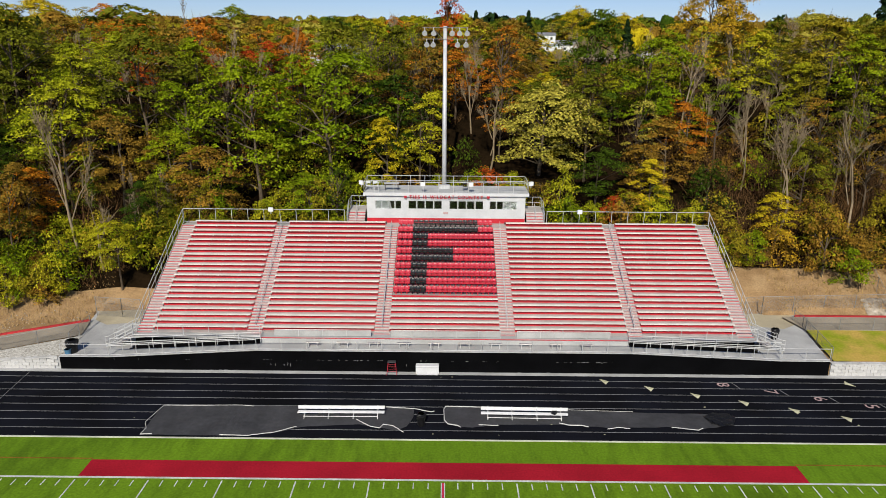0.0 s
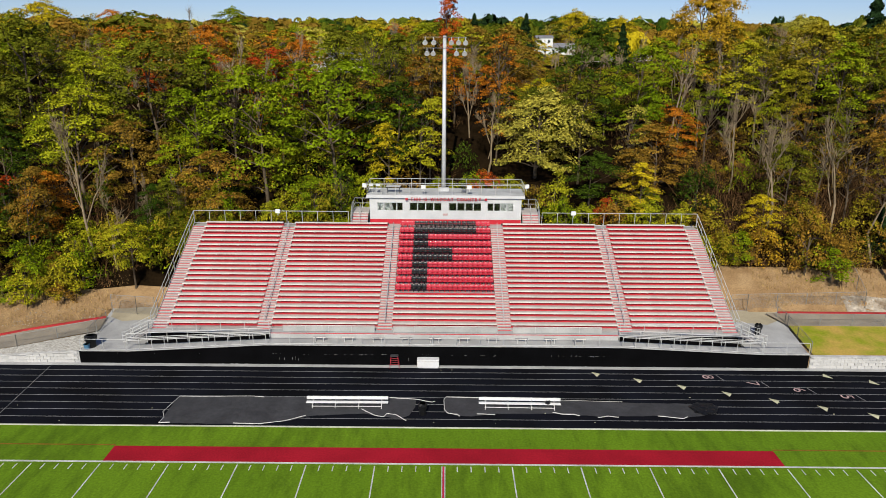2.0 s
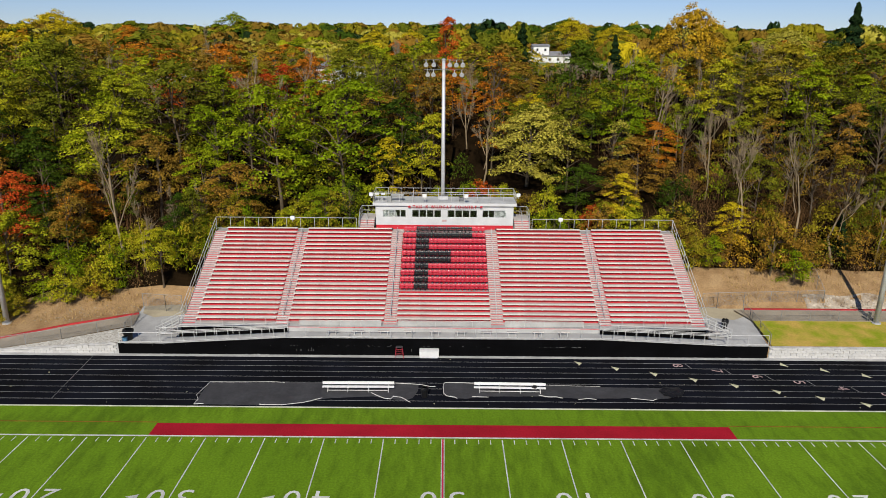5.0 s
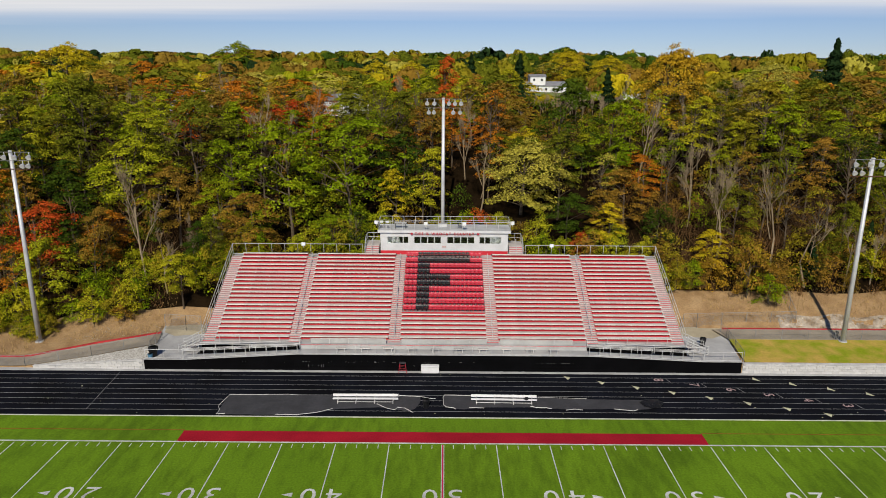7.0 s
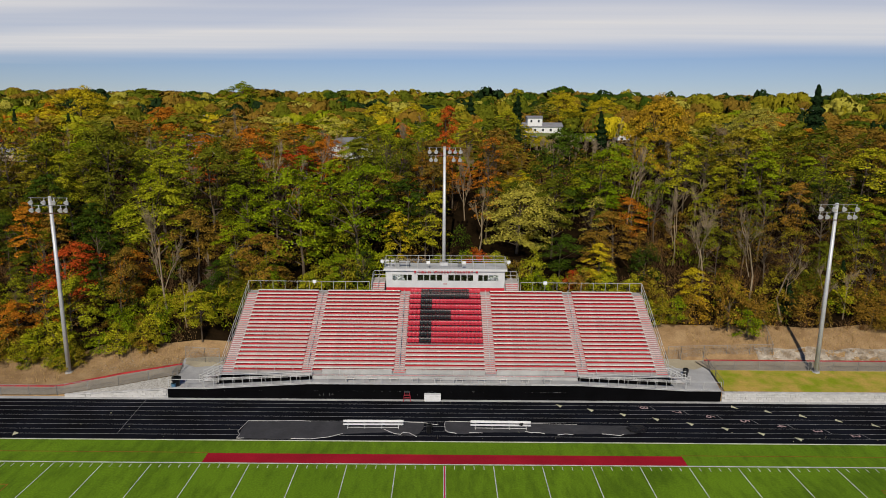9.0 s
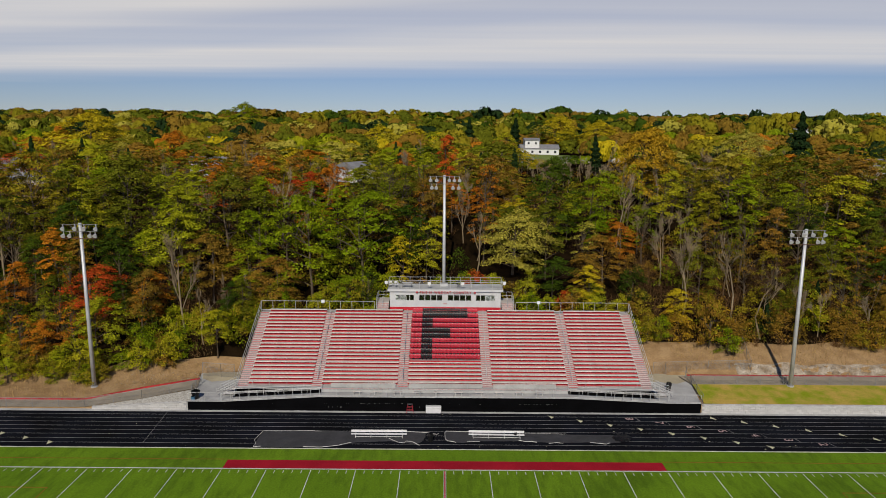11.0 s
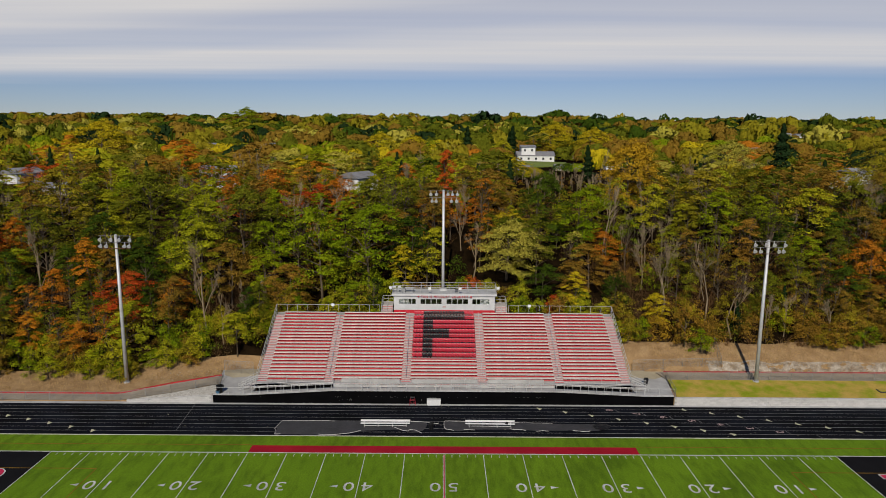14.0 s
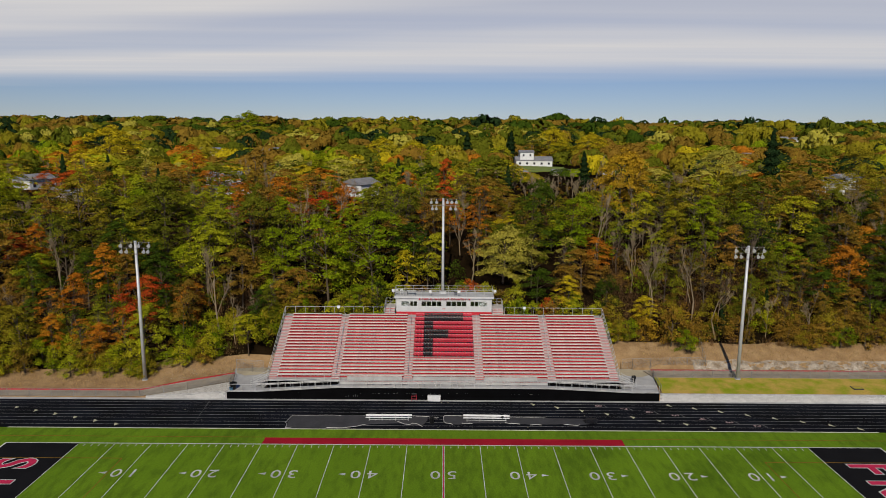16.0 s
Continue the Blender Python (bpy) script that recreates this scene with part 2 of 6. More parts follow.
M["red_paint"] = material("red_sign_paint", (0.50, 0.03, 0.05), 0.6, var=0.2, scale=2.0, fine=12, bump=0.03)
M["red_kerb"] = material("red_kerb_paint", (0.46, 0.03, 0.035), 0.7, var=0.4, scale=0.6, fine=8, bump=0.1)
M["steel_pole"] = material("pale_steel_pole", (0.60, 0.61, 0.62), 0.5, metal=0.3, var=0.2, scale=0.6, fine=8, bump=0.05)
M["lamp_glass"] = material("floodlight_lens", (0.75, 0.76, 0.76), 0.25, var=0.1, scale=4, fine=20, bump=0.0)
M["fence"] = material("weathered_fence_steel", (0.30, 0.30, 0.29), 0.6, metal=0.3, var=0.3, scale=2, fine=15, bump=0.05)
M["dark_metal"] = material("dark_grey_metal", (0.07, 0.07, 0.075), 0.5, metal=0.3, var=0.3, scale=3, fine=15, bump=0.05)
M["black_plastic"] = material("black_plastic", (0.010, 0.010, 0.011), 0.4, var=0.3, scale=4, fine=20, bump=0.15)
M["blue_plastic"] = material("blue_plastic", (0.08, 0.20, 0.32), 0.5, var=0.3, scale=4, fine=20, bump=0.05)
M["tarp"] = material("grey_black_tarpaulin", (0.056, 0.056, 0.060), 0.62, var=0.3, scale=0.7, fine=3, bump=0.5)
M["rust"] = material("rusty_brown_steel", (0.16, 0.075, 0.045), 0.8, metal=0.2, var=0.4, scale=2, fine=12, bump=0.1)
M["rope"] = material("white_edge_tube", (0.62, 0.61, 0.58), 0.7, var=0.2, scale=3, fine=15, bump=0.1)
M["bark"] = material("grey_brown_bark", (0.15, 0.115, 0.078), 0.95, var=0.4, scale=1.2, fine=8, bump=0.5, spec=0.04)
M["pale_bark"] = material("pale_bare_bark", (0.32, 0.245, 0.155), 0.95, var=0.35, scale=1.2, fine=8, bump=0.5, spec=0.04)
# much darker than the bark: shade inside the crowns, put into the colour
M["inner_twig"] = material("inner_twigs_as_shade", (0.035, 0.024, 0.014), 0.95, var=0.4, scale=1.0, fine=6, bump=0.0, spec=0.02)
M["twig"] = material("dry_tan_twigs", (0.22, 0.12, 0.05), 0.95, var=0.5, scale=0.25, fine=4, bump=0.0, spec=0.02)
M["dirt"] = material("dry_grass_and_dirt", (0.345, 0.228, 0.115), 0.95, var=0.5, scale=0.6, fine=9, bump=0.3, second=(0.25, 0.155, 0.075), spec=0.1)
M["lawn"] = material("patchy_autumn_lawn", (0.225, 0.275, 0.015), 0.95, var=0.3, scale=0.45, fine=6, bump=0.4, second=(0.46, 0.32, 0.075), spots=0.51, spec=0.06)
M["far_lawn"] = material("green_house_lawn", (0.16, 0.21, 0.04), 0.95, var=0.3, scale=0.2, fine=5, bump=0.3)
M["rock"] = material("pale_rock", (0.40, 0.35, 0.28), 0.95, var=0.5, scale=0.9, fine=5, bump=1.0, second=(0.19, 0.14, 0.09))
M["straw"] = material("dry_straw", (0.52, 0.345, 0.14), 0.95, var=0.4, scale=1.5, fine=8, bump=0.2)
M["house_white"] = material("white_house_siding", (0.74, 0.74, 0.73), 0.7, var=0.1, scale=0.8, fine=8, bump=0.1)
M["house_tan"] = material("tan_house_siding", (0.46, 0.38, 0.29), 0.8, var=0.2, scale=0.8, fine=8, bump=0.1)
M["roof_grey"] = material("grey_shingle_roof", (0.24, 0.24, 0.25), 0.9, var=0.25, scale=0.6, fine=6, bump=0.3)
M["dark_glass"] = material("dark_window_pane", (0.03, 0.035, 0.04), 0.1, var=0.2, scale=1, fine=5, bump=0)
M["glass"] = glass_material()
# leaf litter, near black so that gaps between trees read as shade
M["litter"] = material("shade_dark_leaf_litter", (0.016, 0.010, 0.005), 0.95, var=0.4, scale=0.5, fine=4, bump=0.6, second=(0.009, 0.006, 0.003), spec=0.0)
PALETTE = {
    "green": ((0.125, 0.185, 0.006), (0.215, 0.252, 0.008)), "dark_green": ((0.030, 0.058, 0.006), (0.066, 0.098, 0.008)),
    "yellow_green": ((0.225, 0.262, 0.010), (0.350, 0.322, 0.014)), "olive": ((0.190, 0.172, 0.011), (0.290, 0.222, 0.016)), "moss": ((0.082, 0.100, 0.008), (0.135, 0.138, 0.011)),
    "brown": ((0.180, 0.116, 0.016), (0.275, 0.150, 0.020)), "orange": ((0.390, 0.122, 0.012), (0.460, 0.180, 0.014)),
    "red": ((0.380, 0.048, 0.012), (0.460, 0.090, 0.014)), "yellow": ((0.420, 0.335, 0.012), (0.500, 0.380, 0.014)),
    "amber": ((0.360, 0.220, 0.014), (0.420, 0.255, 0.016)), "pale": ((0.340, 0.305, 0.042), (0.420, 0.360, 0.052)), "needles": ((0.014, 0.030, 0.010), (0.026, 0.048, 0.012)),
}
LEAF = {k: leaf_material(k + "_leaves", a, b) for k, (a, b) in PALETTE.items()}
FAR_LEAF = {k: leaf_material("far_" + k + "_leaves", a, b, spread=(0.75, 1.2)) for k, (a, b) in PALETTE.items()}


# ---- mesh helpers ----
class Geo:
    """Gathers boxes, tubes and sheets into one mesh."""

    def __init__(self):
        self.v, self.f = [], []

    def add(self, verts, faces):
        k = len(self.v)
        self.v += [tuple(p) for p in verts]
        self.f += [tuple(i + k for i in q) for q in faces]
        return self

    def box(self, x0, x1, y0, y1, z0, z1):
        return self.add([(x, y, z) for z in (z0, z1) for x, y in ((x0, y0), (x1, y0), (x1, y1), (x0, y1))],
                        [(0, 3, 2, 1), (4, 5, 6, 7), (0, 1, 5, 4), (1, 2, 6, 5), (2, 3, 7, 6), (3, 0, 4, 7)])

    def soft_box(self, x0, x1, y0, y1, z0, z1, c=0.01):
        """A box with its upright and upper edges cut back by c."""
        def ring(d, z):
            return [(x0 + d + c, y0 + d, z), (x1 - d - c, y0 + d, z), (x1 - d, y0 + d + c, z), (x1 - d, y1 - d - c, z),
                    (x1 - d - c, y1 - d, z), (x0 + d + c, y1 - d, z), (x0 + d, y1 - d - c, z), (x0 + d, y0 + d + c, z)]
        verts = ring(0, z0) + ring(0, z1 - c) + ring(c, z1)
        faces = [tuple(range(7, -1, -1)), tuple(range(16, 24))]
        for a in (0, 8):
            faces += [(a + i, a + (i + 1) % 8, a + 8 + (i + 1) % 8, a + 8 + i) for i in range(8)]
        return self.add(verts, faces)

    def tube(self, p, q, r0, r1=None, n=6, caps=True):
        p, q = Vector(p), Vector(q)
        r1 = r0 if r1 is None else r1
        d = (q - p).normalized()
        a = d.orthogonal().normalized()
        b = d.cross(a)
        verts = [c + (a * math.cos(2 * math.pi * i / n) + b * math.sin(2 * math.pi * i / n)) * r for c, r in ((p, r0), (q, r1)) for i in range(n)]
        faces = [(i, (i + 1) % n, n + (i + 1) % n, n + i) for i in range(n)]
        if caps:
            faces += [tuple(range(n - 1, -1, -1)), tuple(range(n, 2 * n))]
        return self.add(verts, faces)

    def run(self, pts, r, n=6):
        """One bent tube through the points."""
        pts = [Vector(p) for p in pts]
        verts, side = [], None
        for i, p in enumerate(pts):
            d = (pts[min(i + 1, len(pts) - 1)] - pts[max(i - 1, 0)]).normalized()
            side = d.orthogonal().normalized() if side is None else (side - d * side.dot(d)).normalized()
            b = d.cross(side)
            verts += [p + (side * math.cos(6.2832 * k / n) + b * math.sin(6.2832 * k / n)) * r for k in range(n)]
        m = len(pts)
        faces = [(j * n + k, j * n + (k + 1) % n, (j + 1) * n + (k + 1) % n, (j + 1) * n + k) for j in range(m - 1) for k in range(n)]
        return self.add(verts, faces + [tuple(range(n - 1, -1, -1)), tuple(range((m - 1) * n, m * n))])

    def poly(self, pts, z=None, thick=0.0):
        pts = [(p[0], p[1], p[2] if z is None else z) for p in pts]
        if not thick:
            return self.add(pts, [tuple(range(len(pts)))])
        k = len(pts)
        low = [(x, y, h - thick) for x, y, h in pts]
        return self.add(pts + low, [tuple(range(k)), tuple(range(2 * k - 1, k - 1, -1))] + [(i, k + i, k + (i + 1) % k, (i + 1) % k) for i in range(k)])

    def mesh(self, name, mat, smooth=False):
        me = bpy.data.meshes.new(name)
        me.from_pydata(self.v, [], self.f)
        me.materials.append(mat)
        if smooth:
            me.polygons.foreach_set("use_smooth", [True] * len(me.polygons))
        me.update()
        return me


def part(name, geo, mat, parent=None, label="", at=None, smooth=False):
    """One mesh under a thing (or a part), from a Geo or from a mesh that is there already."""
    ob = new(name, geo.mesh(name, mat, smooth) if isinstance(geo, Geo) else geo)
    ob.parent = parent
    if at is not None:
        ob.matrix_basis = at if isinstance(at, Matrix) else pose(*at)
    return tagged(ob, label=label)


def thing(name, label, category, at=None, group="", kind=""):
    ob = tagged(new(name), label, category, group, kind)
    ob.empty_display_size = 0.3
    if at is not None:
        ob.matrix_basis = at if isinstance(at, Matrix) else pose(*at)
    return ob


def setting(name, geo, mat, label, category, smooth=False):
    return tagged(part(name, geo, mat, smooth=smooth), label, category, kind="structure")


def letters(text, size, mat, name="lettering", extrude=0.0, offset=0.0, align="CENTER", spacing=1.0):
    cu = bpy.data.curves.new(name, "FONT")
    cu.body, cu.size, cu.extrude, cu.offset, cu.align_x, cu.align_y = text, size, extrude, offset, align, "CENTER"
    cu.space_character, cu.resolution_u = spacing, 3
    ob = bpy.data.objects.new(name, cu)
    me = bpy.data.meshes.new_from_object(ob)
    bpy.data.objects.remove(ob)
    me.name = name
    me.materials.clear()
    me.materials.append(mat)
    return me


def lerp(v, pts):
    return float(np.interp(v, [p[0] for p in pts], [p[1] for p in pts]))


# ---- the lie of the land ----
YARD = 0.9144
WALL_Y = 14.42
HILL = [(30, 4.4), (45, 11.0), (62, 17.5), (76, 20.0), (110, 20.0), (180, 19.5), (270, 20.5), (420, 24.0), (700, 30.5), (1300, 41.0), (3200, 56.0)]
LOW_W = [(14.6, 0.02), (16, 0.3), (22, 0.8), (26, 2.0)] + HILL
LOW_M = [(14.6, 1.0), (20, 1.15), (22.5, 1.25), (26, 2.2)] + HILL
LOW_E = [(14.6, 1.08), (20.3, 1.48), (23.5, 1.50), (24.6, 2.35), (27.8, 3.7)] + HILL


def land(x, y):
    """Height of the ground."""
    if y < 14.6:
        return -0.08
    w, m, e = lerp(y, LOW_W), lerp(y, LOW_M), lerp(y, LOW_E)
    if x < -31.7:
        k = min(1, max(0, (x + 45) / 13.3))
        z = w + (m - w) * k
    elif x < 31.7:
        z = m + (e - m) * (x + 31.7) / 63.4
        if y < 26:
            z = min(z, 0.2 if abs(x) < 27 else 1.0)
    else:
        z = e
    if abs(x) < 33.3 and y < 24.1:
        z = min(z, 1.0)
    if y > 26:
        amp = min(1.0, (y - 26) / 25)
        z += amp * 1.6 * noise.noise((x * 0.03, y * 0.03, 0.0)) + min(1, max(0, (y - 150) / 500)) * 9 * noise.noise((x * 0.0035, y * 0.0035, 4.0))
    elif y > 24:
        z += 0.25 * noise.noise((x * 0.3, y * 0.3, 2.0)) * (y - 24) / 2
    return z


def sheet(name, xs, ys, height, mat, label, category, smooth=True):
    g = Geo()
    g.v = [(x, y, height(x, y)) for y in ys for x in xs]
    k = len(xs)
    g.f = [(j * k + i, j * k + i + 1, (j + 1) * k + i + 1, (j + 1) * k + i) for j in range(len(ys) - 1) for i in range(k - 1)]
    return setting(name, g, mat, label, category, smooth)


gx = [-3000, -1800, -1100, -700, -450, -300, -220, -170] + [-140 + 5 * i for i in range(13)] + [-78 + 2 * i for i in range(79)] + [83 + 5 * i for i in range(12)] + [170, 220, 300, 450, 700, 1100, 1800, 3000]
gy = [-1500, -500, -120, 0, 14.3, 14.599, 14.62, 15, 16, 17, 18, 19, 20.3, 21.5, 22.5, 23.5, 24, 24.6, 25.2, 26, 27, 28, 29] + [30 + 2 * i for i in range(26)] + [84 + 6 * i for i in range(18)] + [200, 220, 250, 280, 320, 370, 420, 480, 560, 640, 740, 860, 1000, 1300, 1800, 2500, 3300]
gx = sorted(gx + [-33.25, 33.25])
sheet("ground", gx, gy, land, M["dirt"], "dry tan grass and dirt hillside rising behind the stadium", "ground")

# litter sheet whose dark colour stands in for shade under the trees
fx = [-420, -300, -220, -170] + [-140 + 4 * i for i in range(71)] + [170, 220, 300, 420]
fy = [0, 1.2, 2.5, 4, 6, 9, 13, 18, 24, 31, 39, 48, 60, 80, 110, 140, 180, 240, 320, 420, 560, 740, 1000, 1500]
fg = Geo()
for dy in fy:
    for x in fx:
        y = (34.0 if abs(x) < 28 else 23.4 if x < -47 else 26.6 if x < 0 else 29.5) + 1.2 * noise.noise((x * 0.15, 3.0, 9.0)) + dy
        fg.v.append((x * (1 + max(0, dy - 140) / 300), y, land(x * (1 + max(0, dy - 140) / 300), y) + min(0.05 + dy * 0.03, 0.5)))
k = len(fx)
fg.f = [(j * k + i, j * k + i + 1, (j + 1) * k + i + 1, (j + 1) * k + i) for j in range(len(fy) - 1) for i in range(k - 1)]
setting("forest_floor", fg, M["litter"], "leaf litter under the hillside trees, darkened to stand in for shade", "forest floor", True)

# ---- field ----
g = Geo().box(-60, 60, -52, 4.5, -0.07, 0.0)
setting("field_turf", g, M["turf"], "green artificial turf football field with faint wear streaks", "football field")
setting("red_sideline_turf", Geo().box(-25 * YARD, 25 * YARD, 0.16, 1.92, 0, 0.006), M["red_turf"], "red turf strip along the team sideline", "turf strip")
for sx, word in ((-1, "west"), (1, "east")):
    x0, x1 = sorted((sx * 50 * YARD, sx * 60 * YARD))
    setting("end_zone_" + word, Geo().box(x0, x1, -48.77, 0, 0, 0.005), M["black_turf"], "black turf end zone with red and white lettering", "end zone")
lines = Geo()
lines.box(-60 * YARD - 0.1, 60 * YARD + 0.1, 0.0, 0.15, 0, 0.012)          # sideline
lines.box(-60 * YARD - 0.1, 60 * YARD + 0.1, -48.92, -48.77, 0, 0.012)
for k in range(-10, 11):
    if k:
        lines.box(k * 5 * YARD - 0.042, k * 5 * YARD + 0.042, -48.77, -0.18, 0, 0.012)
for sx in (-1, 1):
    lines.box(sx * 60 * YARD - 0.1, sx * 60 * YARD + 0.1, -48.77, 0, 0, 0.012)
for k in range(-49, 50):
    if k % 5:
        lines.box(k * YARD - 0.034, k * YARD + 0.034, -0.78, -0.2, 0, 0.012)
        lines.box(k * YARD - 0.045, k * YARD + 0.045, -17.8, -17.2, 0, 0.012)
setting("field_lines", lines, M["white_paint"], "white yard lines, hash marks and sideline painted on turf", "field marking")
setting("midfield_line", Geo().box(-0.055, 0.055, -48.77, -0.18, 0, 0.012), M["pink_paint"], "red painted fifty yard line on green turf", "field marking")
edge = Geo()
for x in (-0.1, 0.1):
    edge.box(x - 0.03, x + 0.03, -48.77, -0.18, 0, 0.0115)
setting("midfield_line_edge", edge, M["white_paint"], "white edging of the fifty yard line", "field marking")
faint = Geo()
for sx in (-1, 1):
    a, b = sorted((sx * 25 * YARD, sx * 57))
    faint.box(a, b, 1.98, 2.10, 0, 0.006)
    a, b = sorted((sx * 38.5, sx * 57))
    faint.box(a, b, -3.9, -3.78, 0, 0.0085)
    a, b = sorted((sx * 38.5, sx * 38.6))
    faint.box(a, b, -44, -3.9, 0, 0.006)
setting("faded_pitch_lines", faint, M["faint_red"], "faded orange soccer lines across the turf", "field marking")
turned = Matrix.Rotation(math.pi, 4, "Z")
for k in (10, 20, 30, 40, 50, 60, 70, 80, 90):
    x = (k - 50) * YARD
    n = str(50 - abs(50 - k))
    num = thing("yard_number", "white painted yard number " + n + " with arrow on turf", "field number", (x, -7.3, 0), group="yard numbers", kind="structure")
    for dig, dx in ((n[0], 0.95), (n[1], -0.95)):
        part("digit", letters(dig, 2.5, M["white_paint"], "digit"), None, num, at=Matrix.Translation((dx, 0, 0.014)) @ turned @ Matrix.Diagonal((1.05, 1.0, 1, 1)))
    if k != 50:
        s = -1 if k < 50 else 1
        part("arrow", Geo().poly([(s * 2.15, -0.85 + 0.55, 0.014), (s * 3.0, -0.58 + 0.55, 0.014), (s * 2.15, -0.3 + 0.55, 0.014)][::s]), M["white_paint"], num).data.name = "arrow"
for word, sx in (("FR", 1), ("TS", -1)):
    for i, ch in enumerate(word if sx > 0 else word[::-1]):
        let = thing("end_zone_letter", "red block letter with white edge on black end zone turf", "letter", (sx * 50.2, -5.25 - 4.3 * i, 0), group="end zone lettering", kind="structure")
        rot = Matrix.Rotation(-sx * math.pi / 2, 4, "Z") @ Matrix.Diagonal((1.0, 1.15, 1, 1))
        part("outline", letters(ch, 5.6, M["white_paint"], "outline", offset=0.26), None, let, at=Matrix.Translation((0, 0, 0.012)) @ rot)
        part("fill", letters(ch, 5.6, M["pink_paint"], "fill", offset=0.12), None, let, at=Matrix.Translation((0, 0, 0.018)) @ rot)

# ---- running track ----
LANE = 1.067
setting("running_track", Geo().box(-140, 140, 4.5, 13.98, -0.06, 0.004), M["track"], "black rubber running track with white lane lines", "running track")
lanes = Geo()
for k in range(1, 9):
    y = 4.62 + LANE * k
    lanes.box(-140, 140, y - 0.024, y + 0.024, 0, 0.009)
for i in range(8):
    lanes.tube((22.0 + 3.33 * i + 1.15, 13.05 - LANE * i, 0.006), (22.0 + 3.33 * i + 1.45, 12.15 - LANE * i, 0.006), 0.025, n=4)
lanes.tube((-34.0, 13.8, 0.006), (-33.45, 5.7, 0.006), 0.022, n=4)
setting("lane_lines", lanes, M["lane_white"], "thin white lane lines along the track", "track marking")
setting("track_edge_line", Geo().box(-57.5, 57.5, 4.44, 4.58, -0.02, 0.03), M["kerb_white"], "off-white edge line between turf and track", "track marking")
for i in range(8):
    for dx, tilt in ((0.0, 0.12), (19.6, 0.12), (-79.9, 0.12)):
        x, y = 12.95 + dx + 3.31 * i, 13.05 - LANE * i
        if abs(x) > 70:
            continue
        tri = thing("exchange_mark", "cream painted triangle marking a relay exchange zone", "track marking", (x, y, 0), group="relay marks", kind="structure")
        corners = [(-0.35, -0.06), (0.35, -0.46), (-0.07, 0.52)] if dx > 1 else [(-0.35, 0.46), (-0.03, -0.46), (0.37, 0.10)]
        part("triangle", Geo().poly([(p[0], p[1], 0.012) for p in corners]), M["mark_cream"], tri)
for i, n in enumerate("8765432"):
    num = thing("lane_number", "pink painted lane number " + n + " on black track", "lane number", (22.3 + 3.33 * i, 12.75 - LANE * i, 0), group="lane numbers", kind="structure")
    part("digit", letters(n, 1.15, M["mark_pink"], "digit", offset=0.0), None, num, at=Matrix.Translation((0, 0, 0.012)) @ Matrix.Rotation(-math.pi / 2, 4, "Z") @ Matrix.Diagonal((1.2, 1.2, 1, 1)))
setting("concrete_kerb_strip", Geo().box(-140, 140, 13.98, 14.62, -0.05, 0.03), M["concrete"], "pale concrete strip between track and wall", "kerb")

# ---- paths and lawn beside the stand ----
setting("lawn", Geo().poly([(32.2, 14.95, 1.12), (140, 14.95, 1.12), (140, 20.3, 1.51), (32.6, 20.3, 1.51)], thick=0.03), M["lawn"], "patchy yellow-green lawn above the block wall", "lawn")
setting("east_path", Geo().poly([(32.6, 20.3, 1.53), (140, 20.3, 1.53), (140, 23.3, 1.54), (31.8, 23.3, 1.54)], thick=0.05), M["path"], "weathered asphalt path with a red painted edge", "path")
setting("east_path_kerb", Geo().box(33.0, 140, 23.3, 23.52, 1.4, 1.66), M["red_kerb"], "red painted kerb along the path", "kerb")
wp = [(-140, 14.7, 0.09), (-46, 14.7, 0.12), (-44.4, 14.75, 0.16), (-38, 16.2, 0.72), (-32.0, 18.6, 1.16)]
wq = [(-140, 16.35, 0.34), (-46, 16.35, 0.36), (-45.0, 16.5, 0.40), (-39.2, 18.7, 0.95), (-32.6, 21.3, 1.26)]
g, kerb = Geo(), Geo()
for (a, b), (c, d) in zip(zip(wp, wp[1:]), zip(wq, wq[1:])):
    up = lambda p, h: (p[0], p[1], p[2] + h)
    g.add([up(a, 0.06), up(b, 0.06), up(d, 0.06), up(c, 0.06)], [(0, 1, 2, 3)])
    far = lambda p: (p[0] - 0.05, p[1] + 0.18, p[2])
    kerb.add([up(c, 0.0), up(d, 0.0), up(d, 0.22), up(c, 0.22), up(far(c), 0), up(far(d), 0), up(far(d), 0.22), up(far(c), 0.22)],
             [(0, 1, 2, 3), (3, 2, 6, 7), (7, 6, 5, 4)])
rk = Geo()
rx, ry = [40 + 0.7 * i for i in range(116)], [23.54, 23.8, 24.1, 24.45, 24.8, 25.2]
for y in ry:
    for x in rx:
        edge_y = y + (0.5 * noise.noise((x * 0.35, 1.0, 5.0)) if y > 24.6 else 0)
        rk.v.append((x, edge_y, land(x, edge_y) + 0.05 + (0.28 * noise.noise((x * 0.9, y * 1.5, 3.0)) if 23.6 < y < 25 else 0.0)))
rk.f = [(j * len(rx) + i, j * len(rx) + i + 1, (j + 1) * len(rx) + i + 1, (j + 1) * len(rx) + i) for j in range(len(ry) - 1) for i in range(len(rx) - 1)]
setting("rock_cut", rk, M["rock"], "pale broken rock face along the path", "rock face")
setting("west_path", g, M["path"], "grey concrete ramp path rising to the stand", "path")
setting("west_path_kerb", kerb, M["red_kerb"], "red painted kerb along the ramp path", "kerb")
setting("gravel_bank", Geo().add([(-43.5, 14.66, 0.35), (-31.75, 14.66, 1.12), (-31.75, 18.55, 1.19), (-38, 16.0, 0.80)], [(0, 1, 2, 3)]), M["gravel"], "pale gravel bank between block wall and ramp", "gravel")

